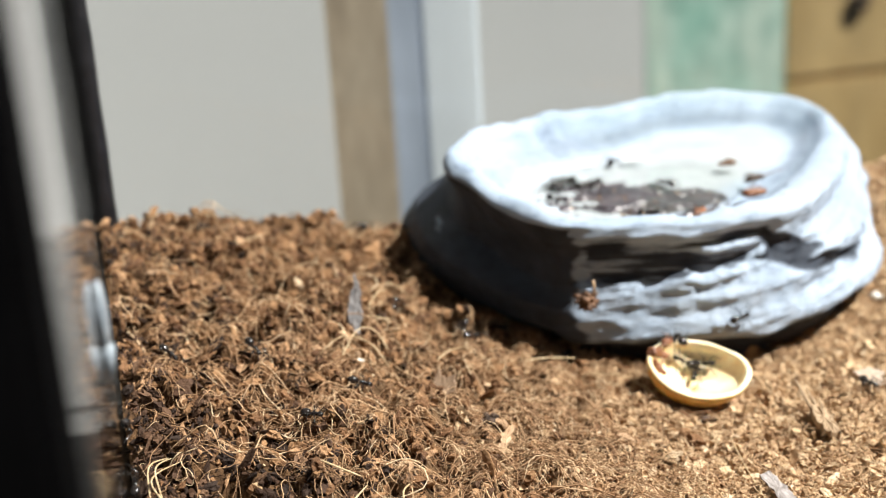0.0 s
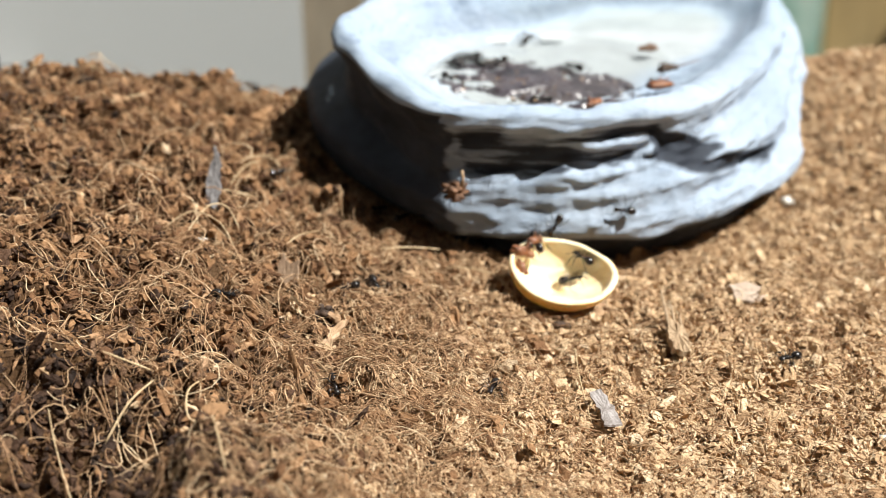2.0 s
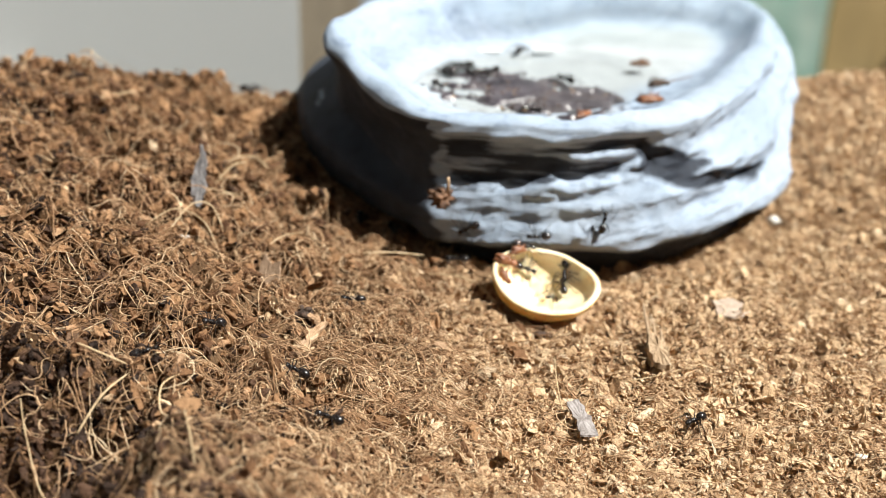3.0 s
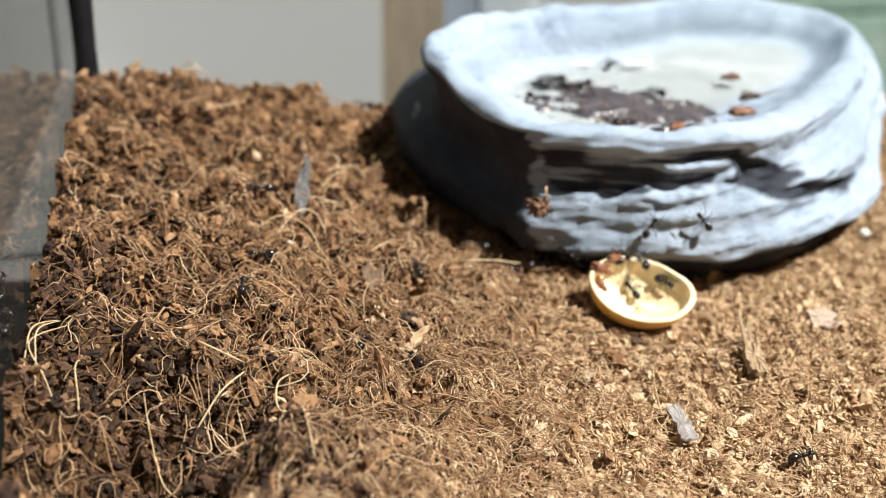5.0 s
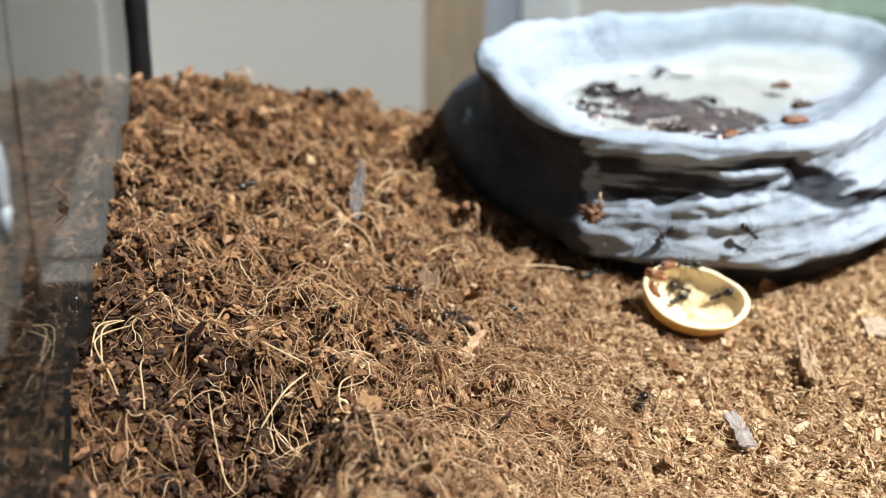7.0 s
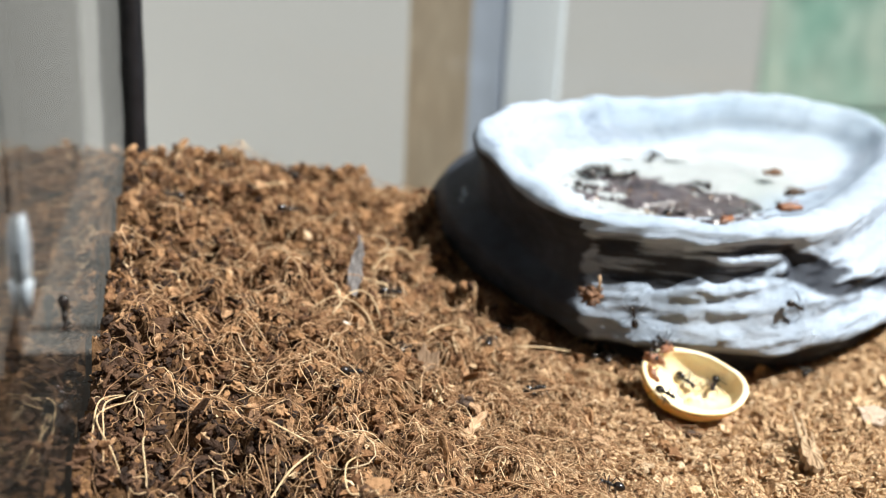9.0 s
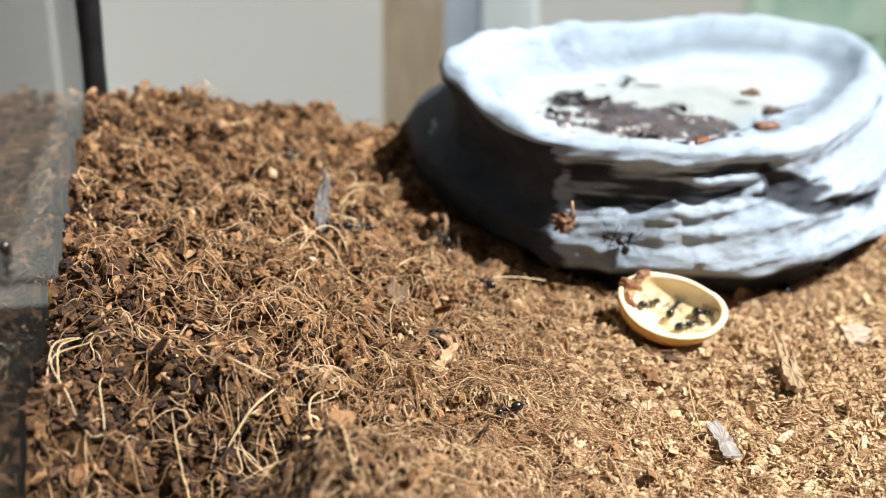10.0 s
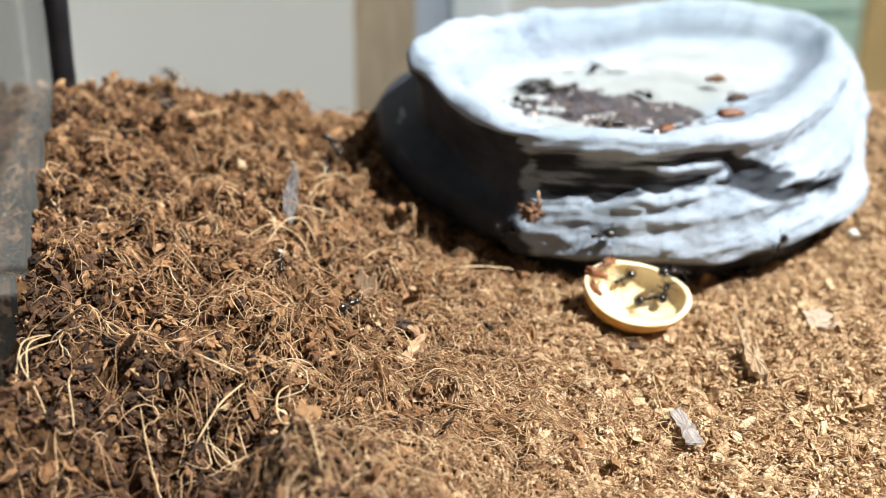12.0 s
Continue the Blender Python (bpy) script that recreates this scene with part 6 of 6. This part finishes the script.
    go(ant, [
        (0, 0.0612, 0.2935, -0.0000, -1, 0, 160), (0.5, 0.0585, 0.2945, -0.0000, 4, 1, -177), (1, 0.0559, 0.2932, 0.0000, 0, -1, -164),
        (1.5, 0.0533, 0.2929, 0.0001, -6, 2, -121), (2, 0.0464, 0.2771, 0.0016, -8, 1, -96), (2.5, 0.0501, 0.2603, 0.0021, -2, 0, -89),
        (3, 0.0467, 0.2605, 0.0025, -3, -5, -152), (3.5, 0.0433, 0.2609, 0.0029, 2, -5, -151), (4, 0.0408, 0.2572, 0.0026, -8, -1, -150),
        (4.5, 0.0374, 0.2574, 0.0036, 6, -5, 147), (5, 0.0504, 0.2726, 0.0013, 1, 3, 85), (5.5, 0.0519, 0.2925, 0.0003, 1, -4, 147),
        (6, 0.0402, 0.2777, 0.0029, -2, -3, -150), (6.5, 0.0394, 0.2589, 0.0030, -1, 0, -87), (7, 0.0480, 0.2621, 0.0025, -1, 3, -24),
        (7.5, 0.0568, 0.2650, 0.0015, -3, 0, 40), (8, 0.0587, 0.2769, 0.0006, 2, 4, 56), (8.5, 0.0672, 0.2802, 0.0006, -5, 2, 29),
        (9, 0.0683, 0.2823, 0.0004, 1, 10, 63), (9.5, 0.0694, 0.2845, -0.0003, 3, 5, 98), (10, 0.0676, 0.2871, -0.0005, 1, 3, 99),
        (10.5, 0.0686, 0.2892, -0.0005, 1, 3, 71), (11, 0.0701, 0.2944, -0.0003, -2, -1, 92), (11.5, 0.0682, 0.2995, -0.0008, 2, 1, 155),
        (12, 0.0660, 0.2858, 0.0004, 4, -7, -142),
    ], 11.0)
    ant = new_ant("glossy black ant running over the substrate")
    go(ant, [
        (0, 0.0078, 0.3262, 0.0133, -8, -2, -126), (0.5, -0.0121, 0.2993, 0.0126, 13, -23, -110), (1, -0.0062, 0.2735, 0.0140, 2, 2, -56),
        (1.5, 0.0222, 0.2487, 0.0057, -1, 9, -50), (2, 0.0354, 0.2232, 0.0029, -9, -2, -100), (2.5, 0.0135, 0.1962, 0.0122, -9, -8, -131),
        (3, 0.0169, 0.2012, 0.0105, 12, -6, 165), (3.5, 0.0136, 0.2060, 0.0078, 20, 15, 131), (4, 0.0094, 0.2108, 0.0093, 44, -2, 104),
        (4.5, 0.0128, 0.2159, 0.0097, -13, 1, 85), (5, 0.0101, 0.2199, 0.0094, 2, -2, 126), (5.5, 0.0071, 0.2237, 0.0097, -3, -9, 178),
        (6, 0.0031, 0.2202, 0.0110, 1, 6, -135), (6.5, -0.0004, 0.2163, 0.0122, -17, -29, 170), (7, -0.0002, 0.2230, 0.0110, 13, -8, 123),
        (7.5, -0.0061, 0.2256, 0.0152, 13, -3, 160), (8, -0.0128, 0.2277, 0.0123, 15, -1, 124), (8.5, -0.0126, 0.2344, 0.0130, 5, -25, 98),
        (9, -0.0131, 0.2300, 0.0145, 14, 18, 48), (9.5, -0.0094, 0.2280, 0.0119, -17, -9, -10), (10, -0.0051, 0.2264, 0.0140, -10, -4, -61),
        (10.5, -0.0055, 0.2220, 0.0150, -20, 22, -43), (11, -0.0029, 0.2250, 0.0143, 2, 23, 27), (11.5, -0.0052, 0.2292, 0.0147, 10, -6, 86),
        (12, -0.0028, 0.2323, 0.0135, 17, -6, 45),
    ], 11.0)
    ant = new_ant("glossy black ant running over the substrate")
    go(ant, [
        (0, -0.0260, 0.3149, 0.0197, 0, -1, 121), (0.5, -0.0265, 0.3156, 0.0201, 0, -1, 103), (1, -0.0264, 0.3167, 0.0198, 2, -1, 117),
        (1.5, -0.0272, 0.3171, 0.0194, 3, -4, 163), (2, -0.0284, 0.3173, 0.0193, 3, -5, 139), (2.5, -0.0285, 0.3182, 0.0191, 6, -6, 75),
        (3, -0.0257, 0.3165, 0.0197, 3, 0, 12), (3.5, -0.0229, 0.3147, 0.0197, -6, 7, 3), (4, -0.0191, 0.3168, 0.0185, -2, 5, 4),
        (4.5, -0.0163, 0.3151, 0.0171, -4, 16, -59), (5, -0.0219, 0.3163, 0.0188, -2, -8, -120), (5.5, -0.0276, 0.3178, 0.0190, -3, -5, -160),
        (6, -0.0327, 0.3122, 0.0219, -10, -20, -158), (6.5, -0.0383, 0.3134, 0.0241, -17, 0, -178), (7, -0.0407, 0.3115, 0.0231, -21, 2, -133),
        (7.5, -0.0433, 0.3096, 0.0213, -16, 14, -111), (8, -0.0426, 0.3056, 0.0228, -12, -27, -106), (8.5, -0.0451, 0.3036, 0.0244, -9, -11, -148),
        (9, -0.0468, 0.3028, 0.0245, 10, -19, 167), (9.5, -0.0489, 0.3045, 0.0254, 8, 7, 151), (10, -0.0508, 0.3051, 0.0239, 10, -17, -173),
        (10.5, -0.0525, 0.3040, 0.0262, -20, -9, -149), (11, -0.0540, 0.3018, 0.0280, -13, -6, -131), (11.5, -0.0556, 0.2999, 0.0283, -7, -28, -179),
        (12, -0.0577, 0.3017, 0.0304, 5, -15, 143),
    ], 11.0)
    ant = new_ant("glossy black ant climbing the glass wall")
    go(ant, [
        (0, -0.0423, 0.1852, 0.0349, 90, 26, 110), (0.5, -0.0430, 0.1855, 0.0347, 90, 26, 110), (1, -0.0426, 0.1862, 0.0344, 90, 26, 110),
        (1.5, -0.0423, 0.1869, 0.0342, 90, 26, 110), (2, -0.0421, 0.1875, 0.0339, 90, 26, 110), (2.5, -0.0422, 0.1880, 0.0337, 90, 26, 110),
        (3, -0.0426, 0.1884, 0.0334, 90, 26, 110), (3.5, -0.0433, 0.1888, 0.0331, 90, 26, 110), (4, -0.0440, 0.1891, 0.0329, 90, 26, 110),
        (4.5, -0.0446, 0.1894, 0.0326, 90, 26, 110), (5, -0.0450, 0.1898, 0.0324, 90, 26, 110), (5.5, -0.0442, 0.1906, 0.0321, 90, 8, 110),
        (6, -0.0495, 0.2054, 0.0301, 90, -16, 110), (6.5, -0.0501, 0.2072, 0.0371, -90, -101, -70), (7, -0.0497, 0.1991, 0.0401, -90, -38, -70),
        (7.5, -0.0497, 0.1908, 0.0431, -90, -21, -70), (8, -0.0401, 0.1860, 0.0460, -90, -21, -70), (8.5, -0.0397, 0.1779, 0.0490, -90, 11, -70),
        (9, -0.0396, 0.1776, 0.0444, -90, 74, -70), (9.5, -0.0395, 0.1774, 0.0440, -90, 63, -70), (10, -0.0396, 0.1771, 0.0436, -90, 63, -70),
        (10.5, -0.0396, 0.1769, 0.0431, -90, 63, -70), (11, -0.0393, 0.1768, 0.0427, -90, 63, -70), (11.5, -0.0390, 0.1766, 0.0423, -90, 63, -70),
        (12, -0.0391, 0.1764, 0.0418, -90, 63, -70),
    ], 11.0)
    ant = new_ant("glossy black ant climbing the glass wall")
    go(ant, [
        (0, -0.0424, 0.1854, 0.0253, 90, -3, 110), (0.5, -0.0432, 0.1857, 0.0254, 90, -3, 110), (1, -0.0428, 0.1864, 0.0254, 90, -3, 110),
        (1.5, -0.0425, 0.1870, 0.0254, 90, -3, 110), (2, -0.0422, 0.1877, 0.0255, 90, -3, 110), (2.5, -0.0422, 0.1882, 0.0255, 90, -3, 110),
        (3, -0.0425, 0.1887, 0.0255, 90, -3, 110), (3.5, -0.0430, 0.1890, 0.0256, 90, -3, 110), (4, -0.0437, 0.1893, 0.0256, 90, -3, 110),
        (4.5, -0.0444, 0.1896, 0.0256, 90, -3, 110), (5, -0.0449, 0.1899, 0.0257, 90, -3, 110), (5.5, -0.0453, 0.1904, 0.0257, 90, -3, 110),
        (6, -0.0444, 0.1912, 0.0257, 90, -66, 110), (6.5, -0.0447, 0.1920, 0.0301, -90, -74, -70), (7, -0.0446, 0.1901, 0.0291, -90, -11, -70),
        (7.5, -0.0446, 0.1882, 0.0281, -90, 29, -70), (8, -0.0424, 0.1871, 0.0271, -90, 29, -70), (8.5, -0.0423, 0.1853, 0.0262, -90, -24, -70),
        (9, -0.0373, 0.1711, 0.0348, -90, -30, -70), (9.5, -0.0373, 0.1711, 0.0348, -90, -30, -70), (10, -0.0373, 0.1711, 0.0348, -90, -30, -70),
        (10.5, -0.0373, 0.1711, 0.0348, -90, -30, -70), (11, -0.0373, 0.1711, 0.0348, -90, -30, -70), (11.5, -0.0373, 0.1711, 0.0348, -90, -30, -70),
        (12, -0.0373, 0.1711, 0.0348, -90, -30, -70),
    ], 11.0)
    ant = new_ant("glossy black ant running over the substrate")
    go(ant, [
        (0, 0.0020, 0.2657, 0.0119, -6, 14, 44), (0.5, 0.0062, 0.2694, 0.0086, 0, 16, -13), (1, 0.0087, 0.2642, 0.0084, -14, 0, -21),
        (1.5, 0.0136, 0.2666, 0.0085, 8, 8, 42), (2, 0.0130, 0.2732, 0.0093, 2, 6, 66), (2.5, 0.0177, 0.2758, 0.0057, -8, 11, 2),
        (3, 0.0141, 0.2727, 0.0082, -2, 6, -62), (3.5, 0.0155, 0.2684, 0.0074, -17, -1, -65), (4, 0.0177, 0.2639, 0.0069, -10, -8, -100),
        (4.5, 0.0142, 0.2608, 0.0085, -17, 5, -38), (5, 0.0196, 0.2648, 0.0054, 0, 20, 25), (5.5, 0.0247, 0.2693, 0.0055, 0, -7, 44),
        (6, 0.0279, 0.2727, 0.0047, 9, -2, 108), (6.5, 0.0193, 0.2709, 0.0044, 3, -13, 170), (7, 0.0200, 0.2687, 0.0046, -5, -4, -126),
        (7.5, 0.0223, 0.2685, 0.0044, 2, 0, -63), (8, 0.0247, 0.2687, 0.0054, 7, -2, -32), (8.5, 0.0255, 0.2664, 0.0047, -1, -10, 24),
        (9, 0.0267, 0.2695, 0.0051, -2, -1, 72), (9.5, 0.0275, 0.2727, 0.0048, 5, 4, 41), (10, 0.0308, 0.2731, 0.0042, 10, 7, 96),
        (10.5, 0.0267, 0.2800, 0.0041, 6, -4, 129), (11, 0.0245, 0.2808, 0.0043, -8, -4, -168), (11.5, 0.0225, 0.2786, 0.0048, 0, -5, -159),
        (12, 0.0203, 0.2792, 0.0047, 1, -4, 163),
    ], 11.0)
    ant = new_ant("glossy black ant running over the substrate")
    go(ant, [
        (0, 0.0063, 0.2726, 0.0108, 10, 19, 16), (0.5, 0.0079, 0.2734, 0.0082, 12, 23, 40), (1, 0.0082, 0.2747, 0.0075, 18, 1, 93),
        (1.5, 0.0075, 0.2765, 0.0075, 14, -5, 106), (2, 0.0075, 0.2780, 0.0086, 7, 9, 54), (2.5, 0.0092, 0.2787, 0.0075, -7, 17, -10),
        (3, 0.0070, 0.2745, 0.0090, -23, 5, -74), (3.5, 0.0099, 0.2711, 0.0065, -6, 9, -46), (4, 0.0136, 0.2678, 0.0080, -6, -4, -80),
        (4.5, 0.0115, 0.2636, 0.0088, -4, -9, -143), (5, 0.0125, 0.2681, 0.0084, 12, 4, 155), (5.5, 0.0131, 0.2727, 0.0089, 0, -1, 92),
        (6, 0.0131, 0.2721, 0.0082, 5, -5, 29), (6.5, 0.0132, 0.2714, 0.0075, 6, -4, 29), (7, 0.0127, 0.2723, 0.0085, 1, -5, 92),
        (7.5, 0.0118, 0.2722, 0.0080, -3, -4, 155), (8, 0.0108, 0.2720, 0.0066, -3, -4, 159), (8.5, 0.0103, 0.2728, 0.0072, -2, 2, -147),
        (9, 0.0073, 0.2697, 0.0082, -17, -16, -134), (9.5, 0.0046, 0.2662, 0.0112, -3, -16, 178), (10, 0.0009, 0.2698, 0.0126, -9, -16, 128),
        (10.5, 0.0014, 0.2702, 0.0135, 20, -20, 61), (11, 0.0018, 0.2707, 0.0141, 27, -7, 44), (11.5, 0.0049, 0.2766, 0.0099, 13, 25, 65),
        (12, 0.0073, 0.2828, 0.0072, 2, 4, 68),
    ], 11.0)


motions()
